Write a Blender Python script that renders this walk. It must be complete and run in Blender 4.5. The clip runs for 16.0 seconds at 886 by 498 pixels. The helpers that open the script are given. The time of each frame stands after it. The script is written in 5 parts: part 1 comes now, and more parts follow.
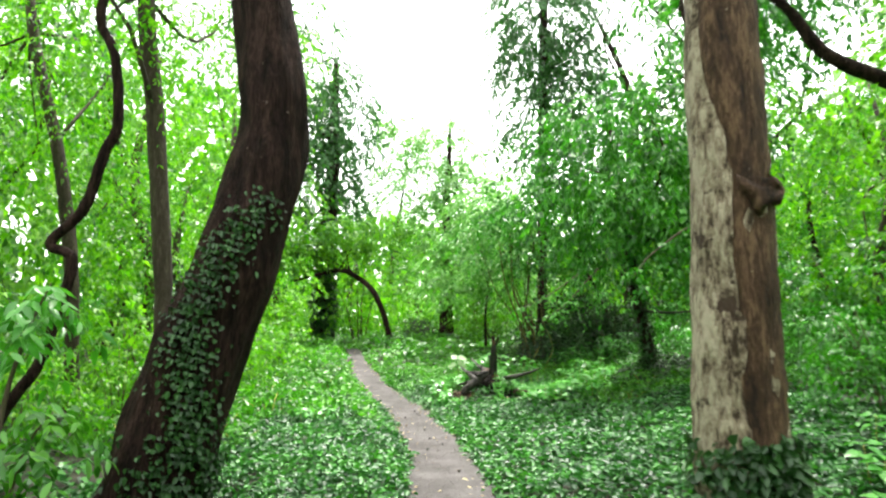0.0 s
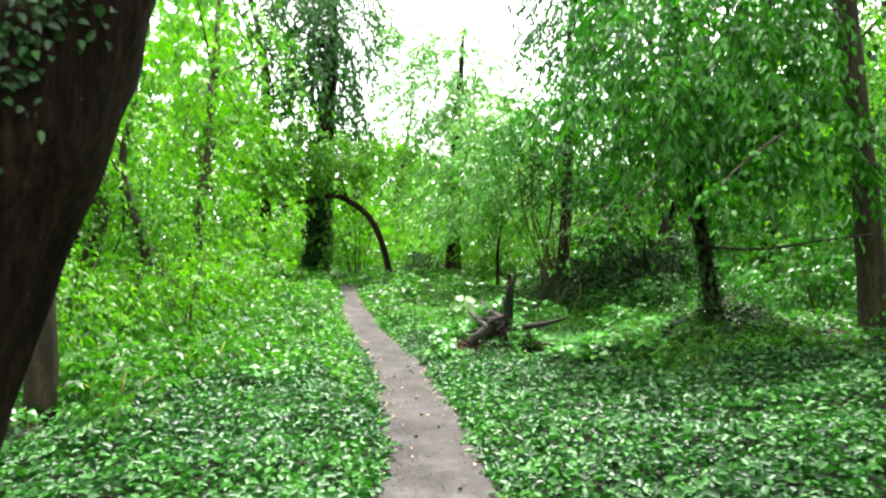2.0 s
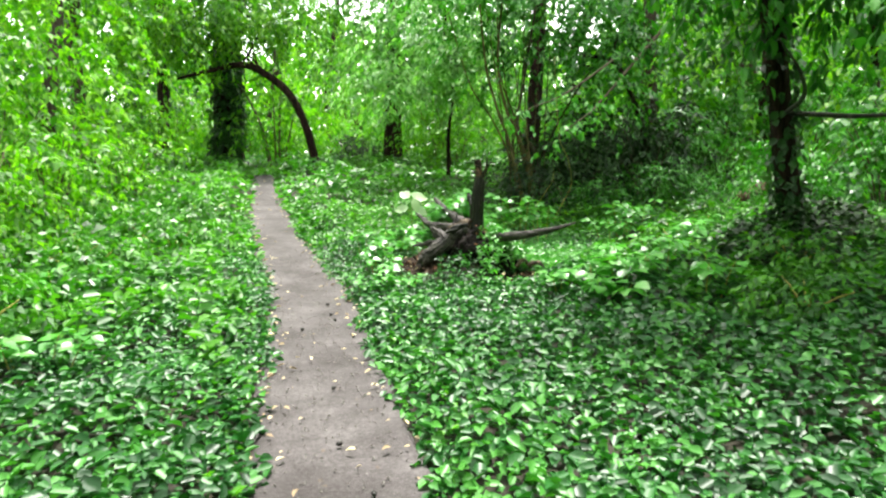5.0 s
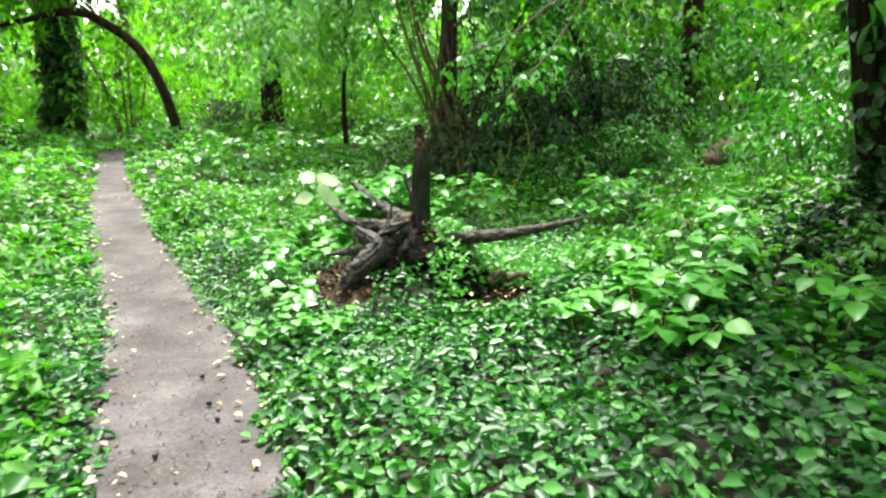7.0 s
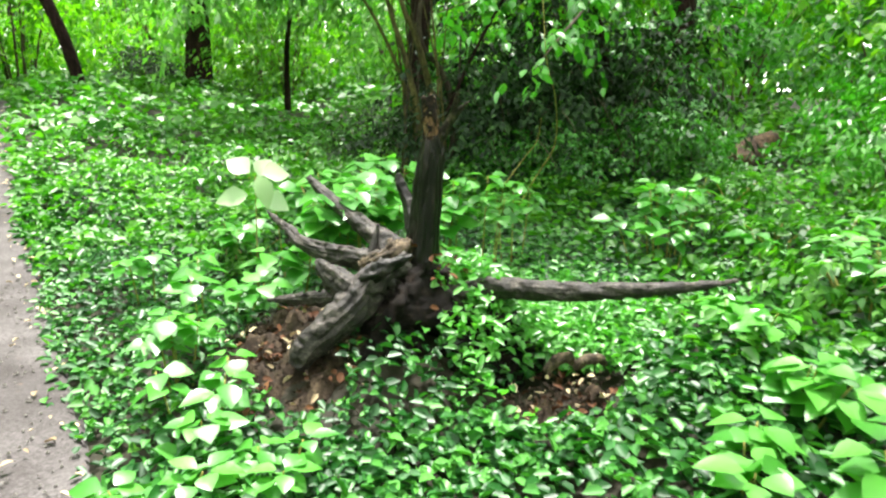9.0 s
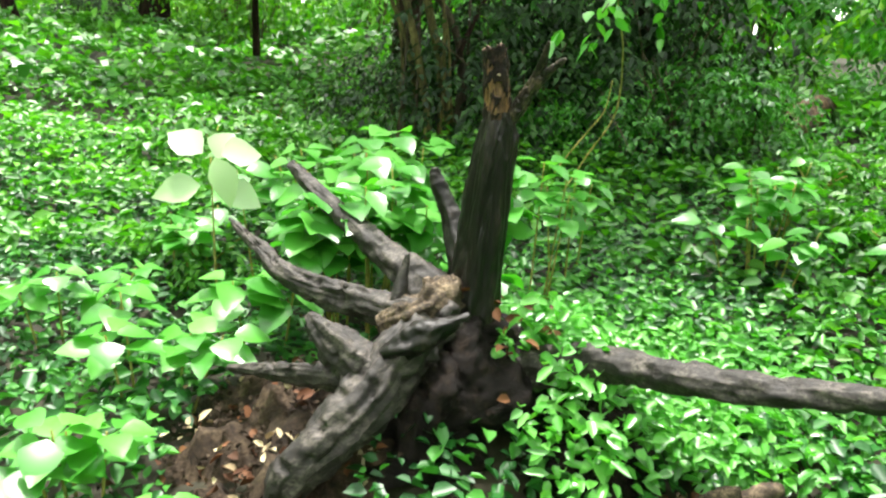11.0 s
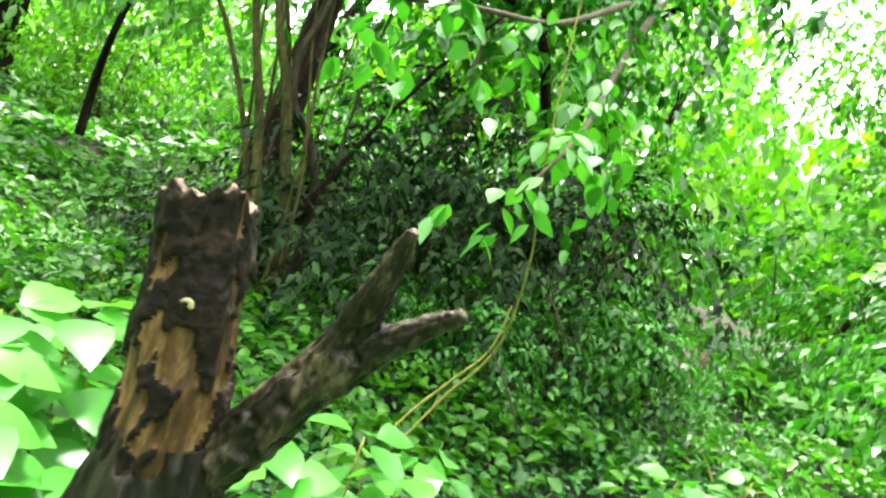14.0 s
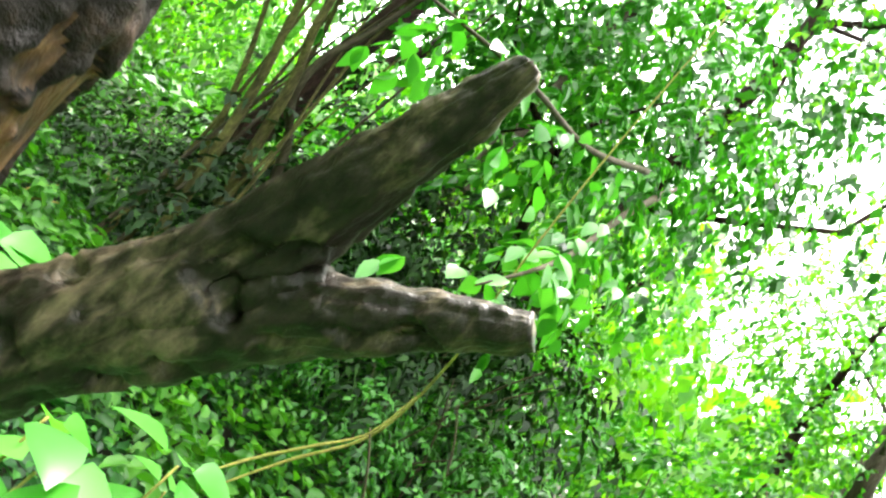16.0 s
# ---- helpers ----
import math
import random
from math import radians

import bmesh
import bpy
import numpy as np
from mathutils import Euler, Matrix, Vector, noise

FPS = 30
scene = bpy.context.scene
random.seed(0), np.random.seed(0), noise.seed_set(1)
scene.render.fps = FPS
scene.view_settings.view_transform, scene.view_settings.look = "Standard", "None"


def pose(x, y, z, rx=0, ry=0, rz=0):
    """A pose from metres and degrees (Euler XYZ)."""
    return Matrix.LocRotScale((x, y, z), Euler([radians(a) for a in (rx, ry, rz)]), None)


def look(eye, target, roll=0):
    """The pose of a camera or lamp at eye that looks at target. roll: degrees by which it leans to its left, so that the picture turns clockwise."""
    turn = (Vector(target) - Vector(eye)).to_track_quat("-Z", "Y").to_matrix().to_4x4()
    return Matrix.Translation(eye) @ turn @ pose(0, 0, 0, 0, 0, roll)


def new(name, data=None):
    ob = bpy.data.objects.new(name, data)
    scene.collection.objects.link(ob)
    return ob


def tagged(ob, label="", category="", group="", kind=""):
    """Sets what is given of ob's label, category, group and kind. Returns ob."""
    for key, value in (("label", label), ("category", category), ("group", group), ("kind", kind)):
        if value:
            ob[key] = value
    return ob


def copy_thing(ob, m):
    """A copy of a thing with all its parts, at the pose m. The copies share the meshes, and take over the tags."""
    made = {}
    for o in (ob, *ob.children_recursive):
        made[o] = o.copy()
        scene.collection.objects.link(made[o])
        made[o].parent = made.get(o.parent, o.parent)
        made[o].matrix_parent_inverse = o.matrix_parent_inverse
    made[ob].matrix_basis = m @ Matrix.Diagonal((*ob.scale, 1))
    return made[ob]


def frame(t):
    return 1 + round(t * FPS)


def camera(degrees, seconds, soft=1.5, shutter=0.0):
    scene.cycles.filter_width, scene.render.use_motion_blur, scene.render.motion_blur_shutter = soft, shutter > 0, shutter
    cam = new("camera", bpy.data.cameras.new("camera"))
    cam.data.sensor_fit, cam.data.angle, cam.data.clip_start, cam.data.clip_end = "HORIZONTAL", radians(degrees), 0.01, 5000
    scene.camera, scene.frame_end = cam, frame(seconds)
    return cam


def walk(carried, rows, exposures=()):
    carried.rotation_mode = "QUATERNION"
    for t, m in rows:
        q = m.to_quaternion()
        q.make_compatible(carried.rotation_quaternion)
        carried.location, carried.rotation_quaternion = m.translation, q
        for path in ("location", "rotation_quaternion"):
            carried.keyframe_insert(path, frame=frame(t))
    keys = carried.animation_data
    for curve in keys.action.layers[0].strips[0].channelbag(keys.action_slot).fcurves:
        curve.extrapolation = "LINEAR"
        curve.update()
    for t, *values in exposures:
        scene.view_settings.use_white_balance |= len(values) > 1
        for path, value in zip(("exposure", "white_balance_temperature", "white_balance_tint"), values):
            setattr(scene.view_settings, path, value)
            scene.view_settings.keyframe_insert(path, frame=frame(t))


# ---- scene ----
cam = camera(65.7, 16.0, soft=2.3, shutter=0.3)
PATH = [
    (0, (-0.047, -0.224, 1.519), (-0.015, 1.763, 1.745), -1.0),
    (0.5, (-0.015, 0.527, 1.53), (-0.069, 2.512, 1.765), -0.8),
    (1, (0.0, 1.211, 1.514), (-0.032, 3.202, 1.703), 0.4),
    (1.5, (0.055, 1.994, 1.504), (0.078, 3.99, 1.624), -0.1),
    (2, (0.069, 2.668, 1.49), (0.072, 4.667, 1.531), 0.4),
    (2.5, (0.064, 3.42, 1.489), (0.084, 5.42, 1.458), 0.4),
    (3, (0.111, 4.058, 1.501), (0.14, 6.052, 1.356), 1.9),
    (3.5, (0.101, 4.694, 1.5), (0.157, 6.683, 1.295), 1.3),
    (3.7, (0.11, 4.941, 1.486), (0.198, 6.926, 1.253), 0.3),
    (5.8, (0.04, 7.086, 1.383), (0.305, 9.047, 1.089), -0.0),
    (6, (0.024, 7.347, 1.401), (0.327, 9.301, 1.098), -0.4),
    (6.5, (0.031, 8.074, 1.4), (0.432, 10.007, 1.077), -0.3),
    (7, (-0.034, 8.688, 1.402), (0.473, 10.583, 1.013), -1.5),
    (7.5, (-0.023, 9.343, 1.392), (0.578, 11.202, 0.966), 0.1),
    (8, (-0.023, 9.883, 1.4), (0.619, 11.729, 0.972), -0.6),
    (8.5, (-0.004, 10.35, 1.402), (0.705, 12.165, 0.951), 1.3),
    (9, (0.11, 10.746, 1.379), (0.801, 12.563, 0.91), 2.2),
    (9.2, (0.131, 10.885, 1.374), (0.802, 12.705, 0.887), 2.6),
    (11.3, (0.291, 12.118, 1.349), (1.091, 13.84, 0.72), 4.8),
    (11.5, (0.31, 12.188, 1.349), (1.134, 13.894, 0.708), 5.6),
    (12, (0.514, 12.436, 1.342), (1.316, 14.192, 0.819), 7.0),
    (12.5, (0.815, 12.741, 1.423), (1.475, 14.597, 1.079), 5.8),
    (13, (0.856, 12.907, 1.445), (1.69, 14.711, 1.222), 6.4),
    (13.5, (0.917, 13.072, 1.416), (1.941, 14.781, 1.239), 13.1),
    (14, (1.028, 13.25, 1.358), (2.119, 14.924, 1.266), 19.2),
    (14.5, (1.093, 13.376, 1.314), (2.184, 15.051, 1.335), 27.1),
    (15, (1.124, 13.428, 1.29), (2.224, 15.095, 1.397), 34.2),
    (15.5, (1.144, 13.462, 1.287), (2.267, 15.108, 1.462), 39.2),
    (16, (1.166, 13.475, 1.281), (2.282, 15.118, 1.513), 46.4),
]
walk(cam, [(t, look(eye, target, roll)) for t, eye, target, roll in PATH], [(0, 1.4), (3.5, 1.3), (6, 1.5), (9, 1.75), (11.5, 1.85), (12.5, 1.98), (14, 2.35), (16, 2.45)])

# ---- world and light: bright overcast sky ----
world = bpy.data.worlds.new("world")
scene.world = world
world.use_nodes = True
wn, wl = world.node_tree.nodes, world.node_tree.links
wn.clear()
sky = wn.new("ShaderNodeTexSky")
sky.sky_type = "NISHITA"
sky.sun_disc = False
sky.sun_elevation, sky.sun_rotation = radians(70), radians(345)
sky.dust_density, sky.air_density, sky.ozone_density = 3.0, 1.2, 1.0
veil = wn.new("ShaderNodeMixRGB")
veil.inputs[0].default_value = 0.7
veil.inputs[2].default_value = (14.0, 14.0, 12.8, 1)
back = wn.new("ShaderNodeBackground")
back.inputs["Strength"].default_value = 0.15
wout = wn.new("ShaderNodeOutputWorld")
wl.new(sky.outputs[0], veil.inputs[1])
wl.new(veil.outputs[0], back.inputs[0])
wl.new(back.outputs[0], wout.inputs[0])

sun_data = bpy.data.lights.new("sun", "SUN")
sun_data.energy, sun_data.angle, sun_data.color = 5.0, radians(10), (1.0, 0.96, 0.9)
sun = new("sun", sun_data)
sun.matrix_world = pose(0, 0, 30, 20, 0, 165)


# ---- materials ----
def nodes_of(name):
    m = bpy.data.materials.new(name)
    m.use_nodes = True
    nt = m.node_tree
    nt.nodes.clear()
    out = nt.nodes.new("ShaderNodeOutputMaterial")
    return m, nt.nodes, nt.links, out


def ramp(n, l, fac, stops):
    r = n.new("ShaderNodeValToRGB")
    els = r.color_ramp.elements
    while len(els) < len(stops):
        els.new(0.5)
    for e, (p, c) in zip(els, stops):
        e.position, e.color = p, (*c, 1)
    l.new(fac, r.inputs[0])
    return r.outputs[0]


def noise_tex(n, l, scale, detail=4, rough=0.6, stretch=(1, 1, 1)):
    co = n.new("ShaderNodeTexCoord")
    mp = n.new("ShaderNodeMapping")
    mp.inputs["Scale"].default_value = stretch
    t = n.new("ShaderNodeTexNoise")
    t.inputs["Scale"].default_value, t.inputs["Detail"].default_value, t.inputs["Roughness"].default_value = scale, detail, rough
    l.new(co.outputs["Object"], mp.inputs[0])
    l.new(mp.outputs[0], t.inputs["Vector"])
    return t.outputs["Fac"]


def leaf_material(name, dark, mid, light, glow, through_part=0.4, rough=0.4, specular=0.5, patch=0.35):
    """Leaf surface: colour differs from leaf to leaf and in broad patches; light passes through."""
    m, n, l, out = nodes_of(name)
    geo = n.new("ShaderNodeNewGeometry")
    big = noise_tex(n, l, patch, 3)
    add = n.new("ShaderNodeMath")
    add.operation = "MULTIPLY_ADD"
    add.inputs[1].default_value = 0.85
    l.new(geo.outputs["Random Per Island"], add.inputs[0])
    sub = n.new("ShaderNodeMath")
    sub.operation = "MULTIPLY_ADD"
    sub.inputs[1].default_value, sub.inputs[2].default_value = 1.3, -0.55
    l.new(big, sub.inputs[0])
    l.new(sub.outputs[0], add.inputs[2])
    col = ramp(n, l, add.outputs[0], [(0.1, dark), (0.5, mid), (0.95, light)])
    b = n.new("ShaderNodeBsdfPrincipled")
    b.inputs["Roughness"].default_value = rough
    b.inputs["Specular IOR Level"].default_value = specular
    l.new(col, b.inputs["Base Color"])
    tr = n.new("ShaderNodeBsdfTranslucent")
    tint = n.new("ShaderNodeMixRGB")
    tint.blend_type = "MULTIPLY"
    tint.inputs[0].default_value = 1
    tint.inputs[2].default_value = (*glow, 1)
    l.new(col, tint.inputs[1])
    l.new(tint.outputs[0], tr.inputs[0])
    mix = n.new("ShaderNodeMixShader")
    mix.inputs[0].default_value = through_part
    l.new(b.outputs[0], mix.inputs[1])
    l.new(tr.outputs[0], mix.inputs[2])
    l.new(mix.outputs[0], out.inputs[0])
    return m


def rough_material(name, stops, scale, stretch=(1, 1, 1), rough=0.85, bump=0.5, fine=6.0, specular=0.3, spots=None, bump_dist=0.02):
    """Bark, soil and wood: two scales of noise for colour, with relief."""
    m, n, l, out = nodes_of(name)
    a = noise_tex(n, l, scale, 6, 0.65, stretch)
    c = noise_tex(n, l, scale * fine, 5, 0.7, stretch)
    mixf = n.new("ShaderNodeMath")
    mixf.operation = "MULTIPLY_ADD"
    mixf.inputs[1].default_value = 0.45
    l.new(c, mixf.inputs[0])
    half = n.new("ShaderNodeMath")
    half.operation = "MULTIPLY"
    half.inputs[1].default_value = 0.55
    l.new(a, half.inputs[0])
    l.new(half.outputs[0], mixf.inputs[2])
    col = ramp(n, l, mixf.outputs[0], stops)
    if spots:
        threshold, colour, sscale = spots
        sp = noise_tex(n, l, sscale, 3, 0.6)
        mask = ramp(n, l, sp, [(threshold, (0, 0, 0)), (threshold + 0.05, (1, 1, 1))])
        mx = n.new("ShaderNodeMixRGB")
        mx.inputs[2].default_value = (*colour, 1)
        l.new(mask, mx.inputs[0])
        l.new(col, mx.inputs[1])
        col = mx.outputs[0]
    b = n.new("ShaderNodeBsdfPrincipled")
    b.inputs["Roughness"].default_value = rough
    b.inputs["Specular IOR Level"].default_value = specular
    l.new(col, b.inputs["Base Color"])
    bp = n.new("ShaderNodeBump")
    bp.inputs["Strength"].default_value, bp.inputs["Distance"].default_value = bump, bump_dist
    l.new(mixf.outputs[0], bp.inputs["Height"])
    l.new(bp.outputs[0], b.inputs["Normal"])
    l.new(b.outputs[0], out.inputs[0])
    return m


M_VINCA = leaf_material("periwinkle_leaf", (0.006, 0.04, 0.008), (0.016, 0.1, 0.015), (0.06, 0.23, 0.03), (1.1, 1.5, 0.5), 0.2, 0.42, 0.38, 0.9)
M_WEED = leaf_material("weed_leaf", (0.016, 0.09, 0.008), (0.04, 0.175, 0.012), (0.095, 0.29, 0.022), (1.2, 1.5, 0.4), 0.36, 0.42, 0.45, 0.7)
M_BROAD = leaf_material("broad_leaf", (0.04, 0.2, 0.02), (0.065, 0.28, 0.028), (0.12, 0.37, 0.06), (1.2, 1.5, 0.5), 0.35, 0.35, 0.65, 1.0)
M_PALE = leaf_material("very_pale_leaf", (0.22, 0.36, 0.15), (0.32, 0.46, 0.23), (0.42, 0.54, 0.34), (1.0, 1.2, 0.7), 0.25, 0.4, 0.5, 1.0)
# glossy leaf, its base colour paled to carry glints and highlights
M_PAINTED_SHEEN = leaf_material("painted_sheen_leaf", (0.06, 0.22, 0.02), (0.13, 0.35, 0.06), (0.26, 0.48, 0.16), (1.1, 1.4, 0.6), 0.35, 0.3, 0.7, 0.8)
M_LIGHT = leaf_material("light_crown_leaf", (0.03, 0.135, 0.005), (0.075, 0.24, 0.009), (0.155, 0.35, 0.02), (1.25, 1.6, 0.35), 0.47, 0.45, 0.38, 0.5)
M_MID = leaf_material("mid_crown_leaf", (0.013, 0.09, 0.008), (0.034, 0.18, 0.013), (0.085, 0.3, 0.03), (1.2, 1.6, 0.45), 0.32, 0.38, 0.45, 0.6)
M_DARK = leaf_material("dark_crown_leaf", (0.01, 0.06, 0.008), (0.02, 0.105, 0.012), (0.04, 0.17, 0.02), (1.2, 1.5, 0.5), 0.35, 0.36, 0.6, 0.5)
M_IVY = leaf_material("ivy_leaf", (0.008, 0.035, 0.008), (0.014, 0.055, 0.011), (0.035, 0.11, 0.022), (1.3, 1.4, 0.6), 0.2, 0.45, 0.4, 2.0)
# leaf colour lowered to carry the shade inside thicket and litter
M_BUSHSHADE = leaf_material("shade_darkened_leaf", (0.005, 0.016, 0.005), (0.01, 0.032, 0.008), (0.028, 0.078, 0.014), (1.2, 1.3, 0.6), 0.12, 0.6, 0.2, 0.6)
M_DEADLEAF = leaf_material("fallen_leaf", (0.22, 0.16, 0.09), (0.4, 0.33, 0.2), (0.55, 0.48, 0.3), (1, 0.9, 0.7), 0.1, 0.7, 0.3, 2.0)
M_RUST = leaf_material("rust_leaf", (0.04, 0.017, 0.008), (0.09, 0.036, 0.015), (0.17, 0.08, 0.035), (1, 0.8, 0.5), 0.1, 0.7, 0.2, 3.0)
M_SOIL = rough_material("forest_soil", [(0.3, (0.008, 0.008, 0.004)), (0.5, (0.017, 0.016, 0.008)), (0.7, (0.035, 0.03, 0.015))], 2.0, bump=0.6)
M_DIRT = rough_material("bare_dirt", [(0.38, (0.007, 0.0045, 0.003)), (0.5, (0.026, 0.017, 0.01)), (0.64, (0.085, 0.06, 0.036))], 14.0, bump=0.9, specular=0.2)
M_PATH = rough_material("trodden_path", [(0.38, (0.034, 0.029, 0.028)), (0.5, (0.06, 0.053, 0.053)), (0.62, (0.112, 0.102, 0.102))], 2.2, rough=0.85, bump=0.9, fine=26.0, specular=0.25, spots=(0.68, (0.1, 0.075, 0.055), 9.0))
M_BARK_DARK = rough_material("dark_furrowed_bark", [(0.4, (0.005, 0.0026, 0.0022)), (0.5, (0.02, 0.0105, 0.0088)), (0.64, (0.055, 0.032, 0.027))], 9.0, (1, 1, 0.16), bump=1.0, bump_dist=0.08, specular=0.1, spots=(0.7, (0.16, 0.12, 0.105), 14.0))
M_BARK_PALE = rough_material("pale_grey_bark", [(0.4, (0.03, 0.018, 0.01)), (0.47, (0.17, 0.132, 0.092)), (0.58, (0.37, 0.32, 0.24))], 6.0, (1, 1, 0.4), bump=1.0, fine=4.0, spots=(0.61, (0.04, 0.024, 0.015), 5.5), bump_dist=0.05)
M_BARK_STRIP = rough_material("peeled_brown_bark", [(0.4, (0.01, 0.0045, 0.002)), (0.5, (0.05, 0.025, 0.013)), (0.6, (0.14, 0.085, 0.048))], 8.0, (1, 1, 0.25), bump=1.0, spots=(0.7, (0.45, 0.38, 0.28), 16.0), bump_dist=0.04)
M_BARK_MID = rough_material("brown_bark", [(0.35, (0.014, 0.009, 0.006)), (0.5, (0.04, 0.029, 0.02)), (0.66, (0.11, 0.085, 0.062))], 10.0, (1, 1, 0.2), bump=0.9)
M_CHAR = rough_material("wet_black_wood", [(0.38, (0.002, 0.0017, 0.0014)), (0.52, (0.007, 0.0055, 0.0045)), (0.66, (0.034, 0.025, 0.018))], 14.0, (1, 1, 0.22), rough=0.4, bump=0.9, specular=0.3, bump_dist=0.008)
M_GREYWOOD = rough_material("weathered_grey_wood", [(0.4, (0.007, 0.0055, 0.0045)), (0.5, (0.017, 0.0135, 0.011)), (0.64, (0.105, 0.09, 0.075))], 22.0, (0.5, 0.8, 1), rough=0.65, bump=0.8, specular=0.4, bump_dist=0.008)
M_TAN = rough_material("bare_tan_wood", [(0.38, (0.02, 0.008, 0.003)), (0.5, (0.085, 0.04, 0.014)), (0.64, (0.28, 0.165, 0.07))], 32.0, (1, 1, 0.22), rough=0.5, bump=0.8, fine=4.0, specular=0.35, bump_dist=0.006)
M_PLATE = rough_material("black_bark_plate", [(0.38, (0.003, 0.002, 0.0018)), (0.52, (0.012, 0.008, 0.006)), (0.66, (0.045, 0.026, 0.017))], 40.0, rough=0.62, bump=1.0, fine=3.0, specular=0.14, bump_dist=0.006)
M_ROT = rough_material("black_rotten_wood", [(0.38, (0.002, 0.0015, 0.0012)), (0.52, (0.007, 0.005, 0.004)), (0.66, (0.03, 0.02, 0.013))], 18.0, rough=0.75, bump=1.0, specular=0.15)
M_MOSSBARK = rough_material("mossy_stem_bark", [(0.36, (0.02, 0.016, 0.008)), (0.5, (0.07, 0.058, 0.02)), (0.64, (0.17, 0.15, 0.05))], 14.0, (1, 1, 0.3), bump=0.8)
M_FORK = rough_material("damp_fork_wood", [(0.4, (0.005, 0.004, 0.003)), (0.5, (0.018, 0.014, 0.01)), (0.62, (0.14, 0.108, 0.068))], 30.0, (1.3, 1.0, 0.4), rough=0.42, bump=0.8, fine=3.0, specular=0.22, bump_dist=0.005)
M_TANROOT = rough_material("flaking_tan_wood", [(0.4, (0.012, 0.008, 0.005)), (0.5, (0.05, 0.035, 0.021)), (0.62, (0.2, 0.15, 0.095))], 26.0, rough=0.75, bump=1.0, bump_dist=0.01)
M_STONE = rough_material("grey_pebble", [(0.36, (0.05, 0.042, 0.037)), (0.5, (0.12, 0.108, 0.1)), (0.64, (0.26, 0.245, 0.23))], 40.0, rough=0.8, bump=0.3)
M_TWIG = rough_material("thin_twig_bark", [(0.35, (0.03, 0.022, 0.014)), (0.6, (0.1, 0.08, 0.05))], 20.0, (1, 1, 0.3))
M_VINE = rough_material("yellow_green_vine", [(0.35, (0.14, 0.13, 0.03)), (0.6, (0.34, 0.31, 0.08))], 20.0)


# ---- geometry helpers ----
rng = np.random.default_rng(7)


def smooth01(v):
    v = np.clip(v, 0, 1)
    return v * v * (3 - 2 * v)


PATH_Y = np.array([-60, -12, 0, 6.1, 8.4, 9.3, 11.0, 13.4, 15.2, 17.9, 20.2, 23.5, 27, 60])
PATH_X = np.array([-3, 0.3, 0.18, 0.1, 0.0, -0.12, -0.34, -0.66, -1.12, -1.72, -2.2, -2.75, -3.4, -30])


def path_x(y):
    a = np.interp(y, PATH_Y, PATH_X)
    return (a + np.interp(np.asarray(y) - 0.7, PATH_Y, PATH_X) + np.interp(np.asarray(y) + 0.7, PATH_Y, PATH_X)) / 3


def bumps(x, y):
    return 0.02 * (np.sin(2.1 * x + 0.7 * y) + np.sin(1.3 * y - 0.9 * x + 1.7) + 0.6 * np.sin(4.3 * x - 3.1 * y))


def ground_z(x, y):
    """Height of the forest floor: level by the path, rising to the right and far ahead, a bank under the dead stump."""
    x, y = np.asarray(x, float), np.asarray(y, float)
    off = smooth01((np.abs(x - path_x(y)) - 0.32) / 0.5)
    z = 0.85 * smooth01((y - 14) / 13)
    z = z + off * (0.05 + bumps(x, y)) + 0.42 * smooth01((x - 0.9) / 4.0)
    z = z + 0.3 * np.exp(-(((x - 0.95) / 0.5) ** 2 + ((y - 13.75) / 0.5) ** 2))
    z = z + 0.28 * np.exp(-(((x - 3.9) / 0.8) ** 2 + ((y - 12.3) / 0.5) ** 2))
    return z


def mesh_object(name, verts, faces, mats, parent=None, smooth=True):
    me = bpy.data.meshes.new(name)
    me.from_pydata([tuple(v) for v in verts], [], faces)
    for m in mats if isinstance(mats, (list, tuple)) else [mats]:
        me.materials.append(m)
    if smooth:
        me.polygons.foreach_set("use_smooth", np.ones(len(me.polygons), bool))
    me.update()
    ob = new(name, me)
    if parent:
        ob.parent = parent
    return ob


def spline(points, n):
    """Catmull-Rom through rows of any width, n samples in all."""
    p = np.asarray(points, float)
    p = np.vstack([2 * p[0] - p[1], p, 2 * p[-1] - p[-2]])
    t = np.linspace(0, len(p) - 3 - 1e-6, n)
    i, f = t.astype(int), (t % 1)[:, None]
    a, b, c, d = p[i], p[i + 1], p[i + 2], p[i + 3]
    return 0.5 * (2 * b + (c - a) * f + (2 * a - 5 * b + 4 * c - d) * f**2 + (3 * b - a - 3 * c + d) * f**3)


